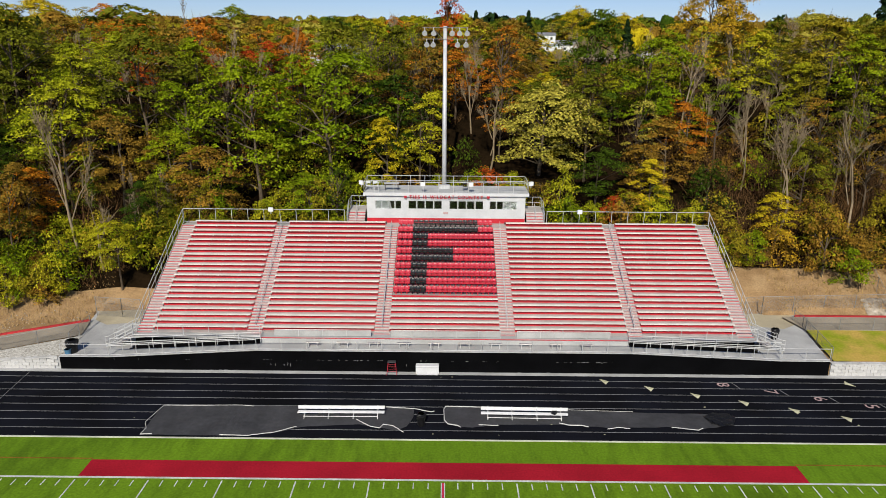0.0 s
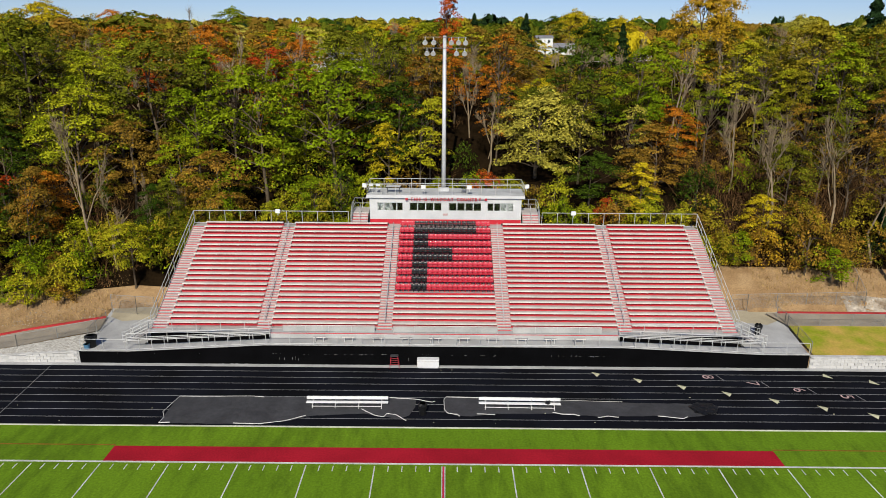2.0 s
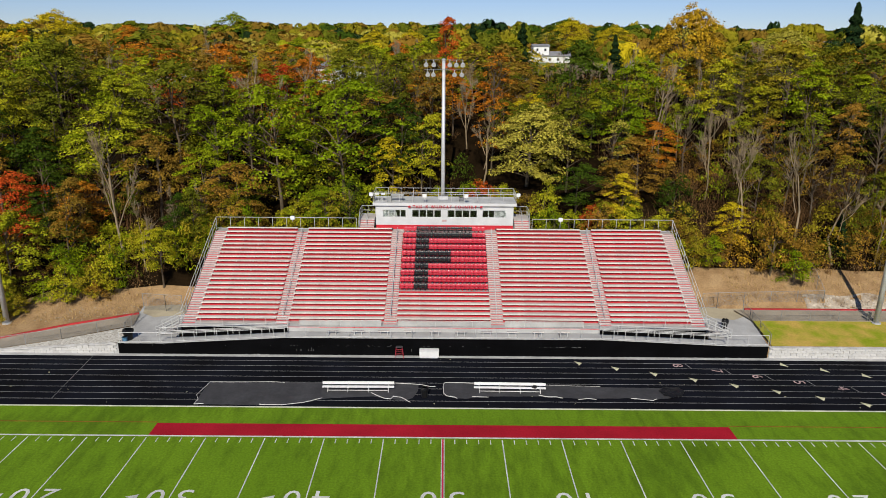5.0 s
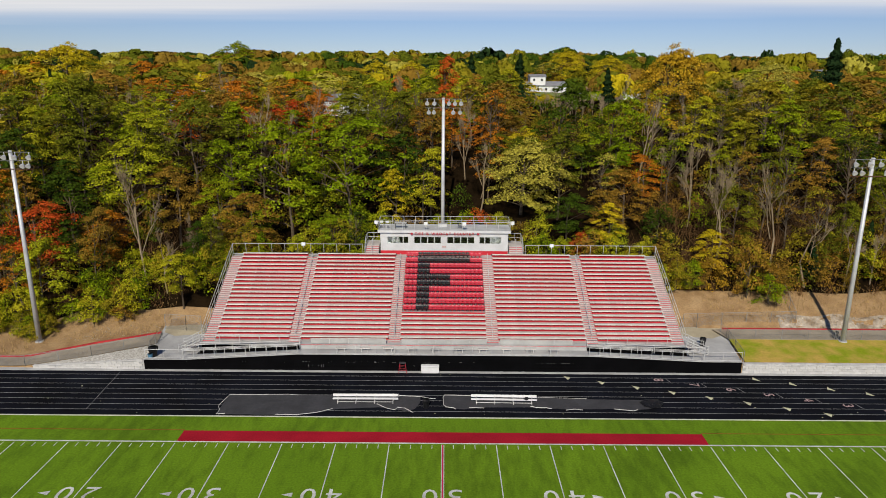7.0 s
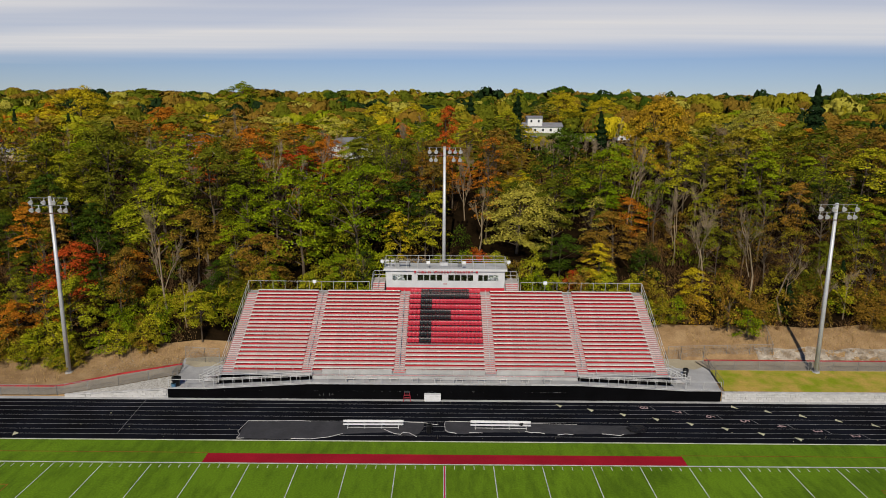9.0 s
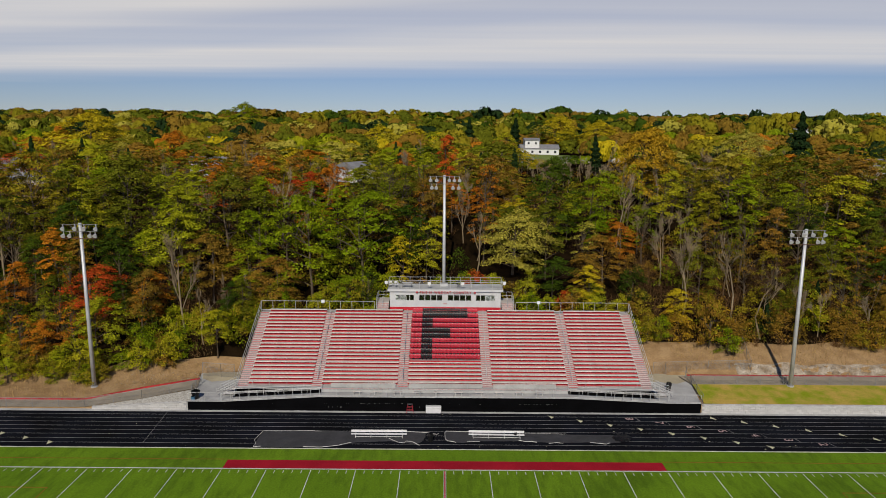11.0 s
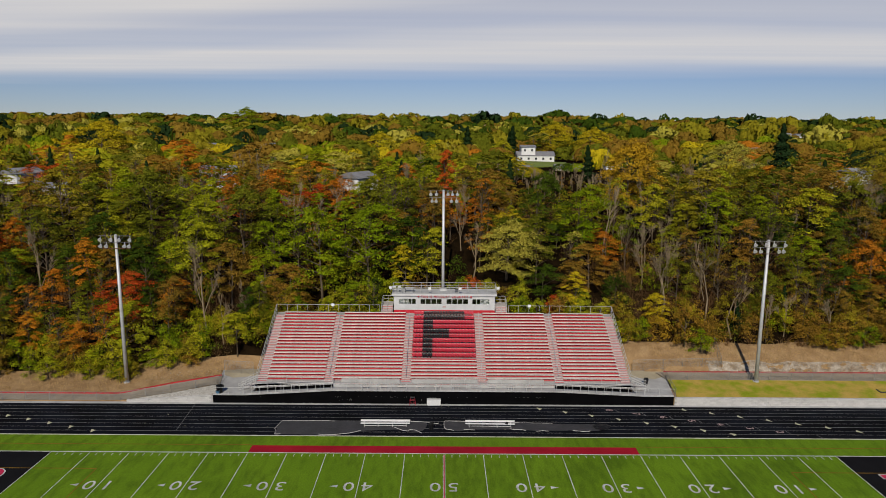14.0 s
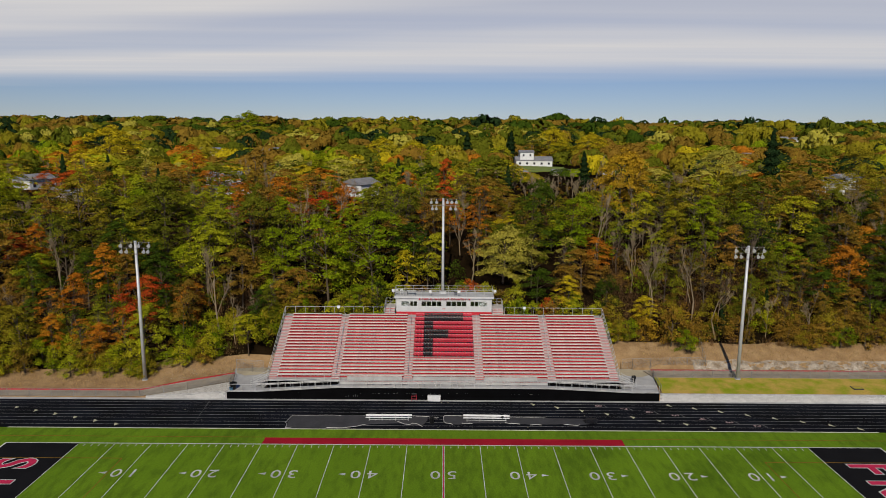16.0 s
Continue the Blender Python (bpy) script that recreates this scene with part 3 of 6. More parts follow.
# ---- black front wall and end platforms ----
TOP = [(-31.7, 1.14), (-27.4, 1.14), (-15.4, 1.84), (15.4, 1.84), (27.6, 1.30), (31.6, 1.30)]
pts = [(x, z) for x, z in TOP]
g = Geo()
front = [(x, WALL_Y, z) for x, z in pts] + [(pts[-1][0], WALL_Y, 0.02), (pts[0][0], WALL_Y, 0.02)]
back = [(x, WALL_Y + 0.14, z) for x, y, z in front]
k = len(front)
g.add(front + back, [tuple(range(k - 1, -1, -1)), tuple(range(k, 2 * k))] + [(i, (i + 1) % k, k + (i + 1) % k, k + i) for i in range(k)])
setting("front_wall", g, M["black_wall"], "black painted wall below the grandstand concourse", "wall")
cap = Geo()
for (xa, za), (xb, zb) in zip(pts, pts[1:]):
    cap.add([(xa, WALL_Y - 0.03, za), (xb, WALL_Y - 0.03, zb), (xb, WALL_Y - 0.03, zb + 0.07), (xa, WALL_Y - 0.03, za + 0.07),
             (xa, WALL_Y + 0.17, za), (xb, WALL_Y + 0.17, zb), (xb, WALL_Y + 0.17, zb + 0.07), (xa, WALL_Y + 0.17, za + 0.07)],
            [(0, 1, 2, 3), (3, 2, 6, 7), (7, 6, 5, 4), (4, 5, 1, 0)])
setting("front_wall_cap", cap, M["alu"], "pale metal edge on the black wall", "trim")
rust = Geo()
rnd = random.Random(11)
for i in range(16):
    x, w = rnd.uniform(-29, 13), rnd.uniform(0.02, 0.05)
    rust.box(x, x + w, WALL_Y - 0.004, WALL_Y + 0.01, 0.955, 0.985 + rnd.uniform(0.0, 0.012))
for i in range(26):
    x, w = rnd.uniform(-30, 30), rnd.uniform(0.05, 0.25)
    rust.box(x, x + w, WALL_Y - 0.004, WALL_Y + 0.01, 0.03, 0.045 + rnd.uniform(0, 0.025))
for i in range(46):
    x, w = rnd.choice((rnd.uniform(-15, 5), rnd.uniform(-15, 5), rnd.uniform(9, 14))), rnd.uniform(0.03, 0.22)
    rust.box(x, x + w, WALL_Y - 0.004, WALL_Y + 0.01, 1.02, 1.028 + rnd.uniform(0, 0.012))
for x in (-14.3, -13.9, -13.2, -12.9, -12.7, -3.1):
    rust.box(x, x + 0.016, WALL_Y - 0.004, WALL_Y + 0.01, 0.45, 0.45 + rnd.uniform(0.1, 0.35))
setting("wall_paint_chips", rust, M["concrete"], "chipped paint showing grey on the black wall", "wall wear")
for sx, h, word in ((-1, 1.16, "west"), (1, 1.32, "east")):
    g = Geo()
    quad = [(26.6, WALL_Y + 0.14), (31.6, WALL_Y + 0.14), (32.6, 20.5), (33.4, 24.5), (26.6, 24.5)]
    g.poly([(sx * x, y) for x, y in (quad if sx > 0 else quad[::-1])], z=h, thick=0.25)
    setting("platform_" + word, g, M["concrete"], "grey concrete platform beside the grandstand", "platform")
    tan = [(27.2, 21.8), (30.9, 20.9), (32.5, 22.0), (33.2, 24.4), (27.0, 24.4)]
    setting("platform_stain_" + word, Geo().poly([(sx * x, y) for x, y in (tan if sx > 0 else tan[::-1])], z=h + 0.006), M["tan_concrete"], "tan older concrete slab beside the grandstand", "slab")


# ---- grandstand ----
def bench_z(y):
    """Height of the seat planks."""
    return 2.80 + 0.510 * (y - 17.2)


ROWS_N, RUN = 21, 0.60
RISE = RUN * 0.510
SECTIONS = [(-24.9, -16.85), (-15.6, -6.0), (6.0, 15.6), (16.85, 24.9)]
AISLES = [(-16.85, -15.6), (-6.0, -4.72), (4.72, 6.0), (15.6, 16.85)]
ENDS = [(-26.2, -24.9), (24.9, 26.2)]
stand = thing("grandstand", "aluminium grandstand with silver bench planks and red risers", "grandstand", (0, 14.5, 0))
DY = -14.5                                       # parts are built from the stand's own base


def plank_mesh(name, length, depth, thick, mat):
    return Geo().soft_box(0, length, -depth / 2, depth / 2, -thick, 0, 0.012).mesh(name, mat)


made, brackets = {}, Geo()
for a, b in SECTIONS + [(-4.72, 4.72)]:
    L = round(b - a, 2)
    if L not in made:
        made[L] = (plank_mesh("bench_plank", L, 0.30, 0.07, M["bench_alu"]), Geo().box(0, L, -0.012, 0.012, -RISE, 0).mesh("riser", M["red_riser"]),
                   Geo().box(0, L, -RUN / 2, RUN / 2, -0.04, 0).mesh("tread", M["tread_alu"]))
    n = ROWS_N if abs(a) > 5 else 6
    for i in range(n):
        y, z = 17.2 + RUN * i + DY, bench_z(17.2 + RUN * i)
        part("bench_plank", made[L][0], None, stand, at=(a, y, z))
        for u in np.arange(0.35, L, 1.85):
            brackets.box(a + u, a + u + 0.05, y - 0.06, y + 0.05, z - 0.16, z - 0.05)
        part("tread", made[L][2], None, stand, at=(a, y - 0.12, z - 0.43))
        part("riser", made[L][1], None, stand, at=(a, y + 0.20, z - 0.43 + RISE))
tagged(part("bench_brackets", brackets, M["alu"], stand), kind="stuff")
steps = {}
for a, b in AISLES + ENDS:
    L = round(b - a, 2)
    if L not in steps:
        steps[L] = (Geo().box(0, L, -0.15, 0.15, -0.155, 0).mesh("aisle_step", M["tread_alu"]), Geo().box(0, L, -0.158, -0.151, -0.055, -0.006).mesh("step_nosing", M["red_riser"]))
    for i in range(2 * ROWS_N - 1):
        y = 16.95 + 0.3 * i
        at = (a, y + DY, bench_z(y + 0.25) - 0.43)
        part("aisle_step", steps[L][0], None, stand, at=at)
        part("step_nosing", steps[L][1], None, stand, at=at)
for a, b in AISLES:                               # handrails down the middle of the aisles
    x = (a + b) / 2
    g = Geo()
    for j in range(5):
        ya, yb = 17.4 + 2.4 * j, 17.4 + 2.4 * j + 1.75
        za, zb = bench_z(ya) - 0.43, bench_z(yb) - 0.43
        g.run([(x, ya + DY, za), (x, ya + DY, za + 0.86), (x, yb + DY, zb + 0.86), (x, yb + DY, zb)], 0.024)
        g.tube((x, ya + DY, za + 0.45), (x, yb + DY, zb + 0.45), 0.02)
    part("handrail", g, M["alu"], stand, "galvanised handrail down the aisle steps")


def railing(name, pts, height, gap, parent, rails=(1.0, 0.5), r=0.028, lower=0.08):
    """Posts and rails along a line of feet; the posts stand about gap apart."""
    g = Geo()
    for p, q in zip(pts, pts[1:]):
        p, q = Vector(p), Vector(q)
        n = max(1, round((q - p).length / gap))
        for i in range(n + 1):
            f = p.lerp(q, i / n)
            g.tube(f, f + Vector((0, 0, height)), r * 0.9, n=5)
        for k in (*rails, lower):
            if k:
                h = Vector((0, 0, height * k))
                g.tube(p + h, q + h, r, n=6)
    return part(name, g, M["alu"], parent, "galvanised pipe railing")


yb, zb = 29.55 + DY, bench_z(29.4) - 0.43
for sx in (-1, 1):
    a, b = sorted((sx * 10.1, sx * 26.25))
    railing("back_railing", [(a, yb, zb), (b, yb, zb)], 1.42, 1.62, stand, rails=(1.0,))
    railing("side_railing", [(sx * 26.28, 17.0 + DY, bench_z(17.0) - 0.43), (sx * 26.28, yb, zb)], 1.35, 1.75, stand, rails=(1.0, 0.55))
part("top_walkway", Geo().box(-26.2, 26.2, 29.05 + DY, 30.5 + DY, bench_z(29.2) - 0.48, bench_z(29.2) - 0.44), M["tread_alu"], stand)
# an added, unseen dark sheet under the seats, and the framing below them
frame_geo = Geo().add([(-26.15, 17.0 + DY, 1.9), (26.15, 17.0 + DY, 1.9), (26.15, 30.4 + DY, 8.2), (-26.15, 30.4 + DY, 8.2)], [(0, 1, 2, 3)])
part("underside", frame_geo, M["dark_metal"], stand, "added dark sheet under the seats")
legs = Geo()
for x in np.linspace(-26, 26, 14):
    for y in (18.5, 22.5, 26.5, 30.2):
        legs.tube((x, y + DY, 0.15), (x, y + DY, bench_z(y) - 0.75), 0.07, n=5)
    legs.tube((x, 17.5 + DY, 1.2), (x, 30.2 + DY, bench_z(30.2) - 0.85), 0.05, n=5)
part("support_frame", legs, M["dark_metal"], stand)

# concourse in front of the first row
part("concourse_deck", Geo().box(-15.4, 15.4, WALL_Y + 0.14 + DY, 16.0 + DY, 1.76, 1.84), M["deck"], stand, "grey concourse deck")
part("front_tread", Geo().box(-26.2, 26.2, 16.0 + DY, 17.0 + DY, 2.22, 2.30), M["deck"], stand, "grey walkway before the first bench")
part("front_nosing", Geo().box(-15.4, 15.4, 15.985 + DY, 15.998 + DY, 2.245, 2.31), M["red_riser"], stand, "thin red step edge")
part("front_riser", Geo().box(-15.4, 15.4, 15.99 + DY, 16.02 + DY, 1.84, 2.19), M["deck"], stand)
# black panel put in for the shade in the gap below the walkway
part("under_deck_panel", Geo().box(-26.2, 26.2, 16.45 + DY, 16.5 + DY, 0.1, 2.2), M["black_wall"], stand, "black panel added as the shaded gap under the walkway")
for a, b in ((-14.3, -6.2), (-4.5, 4.7), (6.1, 13.9)):
    railing("front_railing", [(a, 16.25 + DY, 2.3), (b, 16.25 + DY, 2.3)], 0.62, 1.85, stand, rails=(1.0,), lower=0)
    part("kick_panel", Geo().box(a, b, 16.27 + DY, 16.285 + DY, 2.34, 2.86), M["deck"], stand)
for sx in (-1, 1):
    a, b = sorted((sx * 15.5, sx * 26.2))
    railing("walkway_railing", [(a, 16.08 + DY, 2.3), (b, 16.08 + DY, 2.3)], 1.05, 2.1, stand, rails=(1.0, 0.1), lower=0)
railing("concourse_railing", [(-15.4, WALL_Y + 0.05 + DY, 1.9), (15.4, WALL_Y + 0.05 + DY, 1.9)], 0.98, 2.1, stand, rails=(1.0,))
for sx in (-1, 1):
    lo = 1.16 if sx < 0 else 1.32
    ends = [(sx * 15.4, 1.84), (sx * 27.5, lo)]
    g = Geo()
    (xa, za), (xb, zb2) = ends
    g.add([(xa, WALL_Y + 0.14 + DY, za), (xb, WALL_Y + 0.14 + DY, zb2), (xb, 15.75 + DY, zb2), (xa, 15.75 + DY, za),
           (xa, WALL_Y + 0.14 + DY, za - 0.12), (xb, WALL_Y + 0.14 + DY, zb2 - 0.12), (xb, 15.75 + DY, zb2 - 0.12), (xa, 15.75 + DY, za - 0.12)],
          [(0, 1, 2, 3), (4, 7, 6, 5), (0, 4, 5, 1), (1, 5, 6, 2), (2, 6, 7, 3), (3, 7, 4, 0)])
    part("ramp", g, M["deck"], stand, "sloping grey access ramp")
    railing("ramp_railing", [(xa, WALL_Y + 0.05 + DY, za + 0.06), (xb, WALL_Y + 0.05 + DY, zb2 + 0.06)], 1.02, 1.15, stand, rails=(1.0, 0.88), r=0.034)
    railing("ramp_railing", [(xa, 15.78 + DY, za + 0.02), (xb + sx * 0.6, 15.78 + DY, zb2 + 0.02)], 1.0, 1.9, stand, rails=(1.0, 0.62), r=0.031, lower=0)
    railing("platform_railing", [(xb + sx * 0.1, WALL_Y + 0.05 + DY, lo + 0.06), (sx * 31.55, WALL_Y + 0.05 + DY, lo + 0.06)], 1.02, 1.8, stand, rails=(1.0,))
    # steps from the walkway down to the platform, with rails on both sides
    g, n = Geo(), 6
    for i in range(n):
        x0, x1 = sorted((sx * (26.2 + 0.3 * i), sx * (26.5 + 0.3 * i)))
        z = 2.3 - (2.3 - lo) * (i + 1) / (n + 1)
        g.box(x0, x1, 16.3 + DY, 17.7 + DY, z - 0.05, z)
    part("end_steps", g, M["tread_alu"], stand)
    for y in (16.2, 17.75):
        railing("step_railing", [(sx * 26.2, y + DY, 2.3), (sx * 28.4, y + DY, lo), (sx * 28.65, y + DY, lo)], 1.0, 0.75, stand, rails=(1.0, 0.66, 0.33))
for i in range(10):                               # short companion benches on the concourse
    x = -10.9 + 2.52 * i
    b = thing("companion_bench", "short aluminium bench on the concourse deck", "bench", (x, 15.25, 1.84), group="concourse benches")
    part("seat", Geo().soft_box(-0.55, 0.55, -0.13, 0.13, 0.40, 0.45), M["bench_alu"], b)
    for lx in (-0.35, 0.35):
        part("leg", Geo().box(lx - 0.03, lx + 0.03, -0.08, 0.08, 0, 0.40), M["alu"], b)

# ---- individual seats that spell the letter ----
seat_geo, back_geo = Geo(), Geo()
seat_geo.soft_box(-0.236, 0.236, -0.26, 0.16, 0.30, 0.40, 0.04)
seat_geo.box(-0.05, 0.05, -0.05, 0.05, 0, 0.36)
n = 6
outer = [(-0.236 + 0.472 * i / n) for i in range(n + 1)]
ring = []
for z, y, k in ((0.40, 0.17, 1.0), (0.50, 0.19, 1.0), (0.60, 0.22, 0.98), (0.655, 0.265, 0.90)):
    ring.append([(x * k, y + 0.05 * (1 - (x / 0.236) ** 2), z) for x in outer])
verts = [p for r in ring for p in r] + [(x, y + 0.035, z) for r in ring for x, y, z in r]
m0, w = len(ring) * (n + 1), n + 1
fr = [(j * w + i, j * w + i + 1, (j + 1) * w + i + 1, (j + 1) * w + i) for j in range(3) for i in range(n)]
back_geo.add(verts, fr + [tuple(m0 + q for q in f[::-1]) for f in fr] + [(3 * w + i, 3 * w + i + 1, m0 + 3 * w + i + 1, m0 + 3 * w + i) for i in range(n)]
             + [(j * w, (j + 1) * w, m0 + (j + 1) * w, m0 + j * w) for j in range(3)] + [((j + 1) * w + n, j * w + n, m0 + j * w + n, m0 + (j + 1) * w + n) for j in range(3)])
kinds = {}
for col, mat in (("red", M["red_seat"]), ("black", M["black_seat"])):
    kinds[col] = (seat_geo.mesh("seat_pan", mat), back_geo.mesh("backrest", mat, True))
SEAT_ROWS, PITCH, SEAT_W = 10, 0.89, 0.49
row_geo = (Geo().box(-4.7, 4.7, -0.36, PITCH - 0.36, -0.05, 0).mesh("seat_row_tread", M["seat_tread"]), Geo().box(-4.7, 4.7, -0.385, -0.361, -PITCH * 0.510, -0.004).mesh("seat_row_riser", M["red_riser"]),
           Geo().box(-4.7, 4.7, -0.40, -0.386, -0.16, 0.0).mesh("seat_row_nosing", M["red_riser"]))
for j in range(SEAT_ROWS):
    y = 21.1 + PITCH * j
    z = bench_z(y) - 0.43
    part("seat_row_tread", row_geo[0], None, stand, at=(0, y + DY, z))
    part("seat_row_riser", row_geo[1], None, stand, at=(0, y + DY, z))
    part("seat_row_nosing", row_geo[2], None, stand, at=(0, y + DY, z))
    top = SEAT_ROWS - 1 - j
    black = range(3, 16) if top < 2 else range(3, 11) if top in (4, 5) else range(3, 6)
    for i in range(19):
        col = "black" if i in black else "red"
        s = thing("stadium_seat", f"{col} moulded plastic stadium seat bolted to the grandstand", "seat", (-4.41 + SEAT_W * i, y, z), group="seats spelling a letter")
        part("seat_pan", kinds[col][0], None, s)
        part("backrest", kinds[col][1], None, s)

# ---- press box ----
PB0, PB1, PBF, PBB, PBZ0, PBZ1 = -7.97, 8.02, 30.55, 33.9, 8.27, 11.32
box = thing("press_box", "white press box with red base band behind the grandstand", "press box", (0, PBF, PBZ0))
bx = lambda a, b, c, d, e, f: Geo().box(a, b, c - PBF, d - PBF, e - PBZ0, f - PBZ0)
WZ0, WZ1 = 9.88, 10.80
groups = [(-7.15, -4.45, 4), (-3.78, -0.36, 4), (0.36, 3.82, 4), (4.42, 7.20, 4)]
wall = Geo()
def pb(a, b, c, d, e, f):
    wall.box(a, b, c - PBF, d - PBF, e - PBZ0, f - PBZ0)
pb(PB0, PB1, PBF, PBF + 0.15, 8.97, WZ0)
pb(PB0, PB1, PBF, PBF + 0.15, WZ1, PBZ1)
cuts = [PB0] + [v for a, b, n in groups for v in (a, b)] + [PB1]
for a, b in zip(cuts[::2], cuts[1::2]):
    pb(a, b, PBF, PBF + 0.15, WZ0, WZ1)
pb(PB0, PB0 + 0.15, PBF + 0.15, PBF + 0.45, 8.97, PBZ1)
pb(PB0, PB0 + 0.15, PBF + 0.95, PBB, 8.97, PBZ1)
pb(PB0, PB0 + 0.15, PBF + 0.45, PBF + 0.95, 8.97, 9.85)
pb(PB0, PB0 + 0.15, PBF + 0.45, PBF + 0.95, 10.75, PBZ1)
pb(PB1 - 0.15, PB1, PBF + 0.15, PBF + 0.45, 8.97, PBZ1)
pb(PB1 - 0.15, PB1, PBF + 0.95, PBB, 8.97, PBZ1)
pb(PB1 - 0.15, PB1, PBF + 0.45, PBF + 0.95, 8.97, 9.85)
pb(PB1 - 0.15, PB1, PBF + 0.45, PBF + 0.95, 10.75, PBZ1)
pb(PB0, PB1, PBB - 0.15, PBB, 8.2, PBZ1)
part("wall", wall, M["white_wall"], box)
part("red_band", bx(PB0, PB1, PBF - 0.01, PBF + 0.12, PBZ0, 8.97), M["red_riser"], box, "red painted base band")
part("floor", bx(PB0 + 0.15, PB1 - 0.15, PBF + 0.15, PBB - 0.15, 8.8, 8.9), M["dark_room"], box)
part("inner_wall", bx(PB0 + 0.16, PB1 - 0.16, PBB - 0.9, PBB - 0.8, 8.9, PBZ1 - 0.02), M["dark_room"], box, "dark interior wall")
part("desk", bx(PB0 + 0.16, PB1 - 0.16, PBF + 0.2, PBF + 0.75, 9.55, 9.62), M["dark_room"], box)
for gi, (a, b, n) in enumerate(groups):
    w = (b - a) / n
    for i in range(n):
        win = part("window", bx(a + w * i + 0.02, a + w * i + 0.06, PBF + 0.02, PBF + 0.1, WZ0, WZ1), M["white_wall"], box)
        fg = Geo()
        for u0, u1, h0, h1 in ((a + w * i + 0.06, a + w * (i + 1), WZ0, WZ0 + 0.06), (a + w * i + 0.06, a + w * (i + 1), WZ1 - 0.06, WZ1), (a + w * (i + 1) - 0.06, a + w * (i + 1), WZ0 + 0.06, WZ1 - 0.06)):
            fg.box(u0, u1, 0.02, 0.1, h0 - PBZ0, h1 - PBZ0)
        part("frame", fg, M["white_wall"], win)
        pane = part("pane", bx(a + w * i + 0.06, a + w * (i + 1) - 0.06, PBF + 0.05, PBF + 0.058, WZ0 + 0.06, WZ1 - 0.06), M["glass"], win)
        if (gi == 0 and i < 2) or (gi == 3 and i > 1):
            part("blind", bx(a + w * i + 0.06, a + w * (i + 1) - 0.06, PBF + 0.11, PBF + 0.125, WZ0 + 0.05, WZ1 - 0.05), M["blind"], win, "drawn pale blind")
        if gi == 0 and i == 2:
            bl = Geo().add([(a + w * i + 0.06, 0.115, WZ0 + 0.06 - PBZ0), (a + w * i + 0.35, 0.115, WZ0 + 0.06 - PBZ0), (a + w * i + 0.15, 0.115, WZ1 - 0.06 - PBZ0), (a + w * i + 0.06, 0.115, WZ1 - 0.06 - PBZ0)], [(0, 1, 2, 3)])
            part("curtain", bl, M["blind"], win, "half drawn pale curtain")
for x in (PB0 - 0.0, PB1 - 0.15):
    part("side_window", bx(x + 0.05, x + 0.10, PBF + 0.46, PBF + 0.94, 9.86, 10.74), M["dark_glass"], box, "dark side window")
RZ = 11.64
roof = part("roof", bx(-8.28, 8.34, 30.28, 33.95, PBZ1, RZ - 0.03), M["white_wall"], box, "white overhanging flat roof")
part("roof_membrane", bx(-8.22, 8.28, 30.34, 33.9, RZ - 0.03, RZ), M["roof_deck"], box)
railing("roof_railing", [(-8.2, 30.4 - PBF, RZ - PBZ0), (8.26, 30.4 - PBF, RZ - PBZ0)], 1.05, 1.45, box, rails=(1.0,), lower=0)
railing("roof_railing", [(-8.2, 33.8 - PBF, RZ - PBZ0), (8.26, 33.8 - PBF, RZ - PBZ0)], 1.05, 1.45, box, rails=(1.0, 0.5), lower=0)
for x in (-8.2, 8.26):
    railing("roof_railing", [(x, 30.4 - PBF, RZ - PBZ0), (x, 33.8 - PBF, RZ - PBZ0)], 1.05, 1.3, box, rails=(1.0, 0.5), lower=0)
text = "THIS IS WILDCAT COUNTRY"
glyphs = [(c, letters(c, 0.46, M["red_paint"], "letter", extrude=0.01, offset=0.012)) if c != " " else (c, None) for c in text]
spans = [(min(v.co.x for v in me.vertices), max(v.co.x for v in me.vertices)) if me else (0.0, 0.16) for c, me in glyphs]
wide = sum(b - a + 0.09 for a, b in spans)
sign = part("sign_lettering", bx(-3.9, 4.1, 30.268, 30.274, 11.255, 11.275), M["white_wall"], box, "row of red capital letters")
u = 0.1 - 3.75
for (c, me), (a, b) in zip(glyphs, spans):
    k = 7.5 / wide
    if me:
        part("letter", me, None, sign, at=Matrix.Translation((u - a * k, 30.26 - PBF, 11.20 - PBZ0)) @ Matrix.Rotation(math.pi / 2, 4, "X") @ Matrix.Diagonal((k, 1, 1, 1)))
    u += (b - a + 0.09) * k
part("sign_rail", bx(-3.9, 4.1, 30.275, PBF - 0.001, 11.24, 11.29), M["white_wall"], box)
for x in (-4.05, 4.25):
    part("sign_flourish", Geo().soft_box(x - 0.14, x + 0.14, 30.25 - PBF, 30.275 - PBF, 11.10 - PBZ0, 11.34 - PBZ0, 0.008), M["red_paint"], box)
part("notice", Geo().box(-0.25, 0.25, -0.02, -0.003, 9.4 - PBZ0, 9.62 - PBZ0), M["mark_pink"], box, "small faded pink notice")
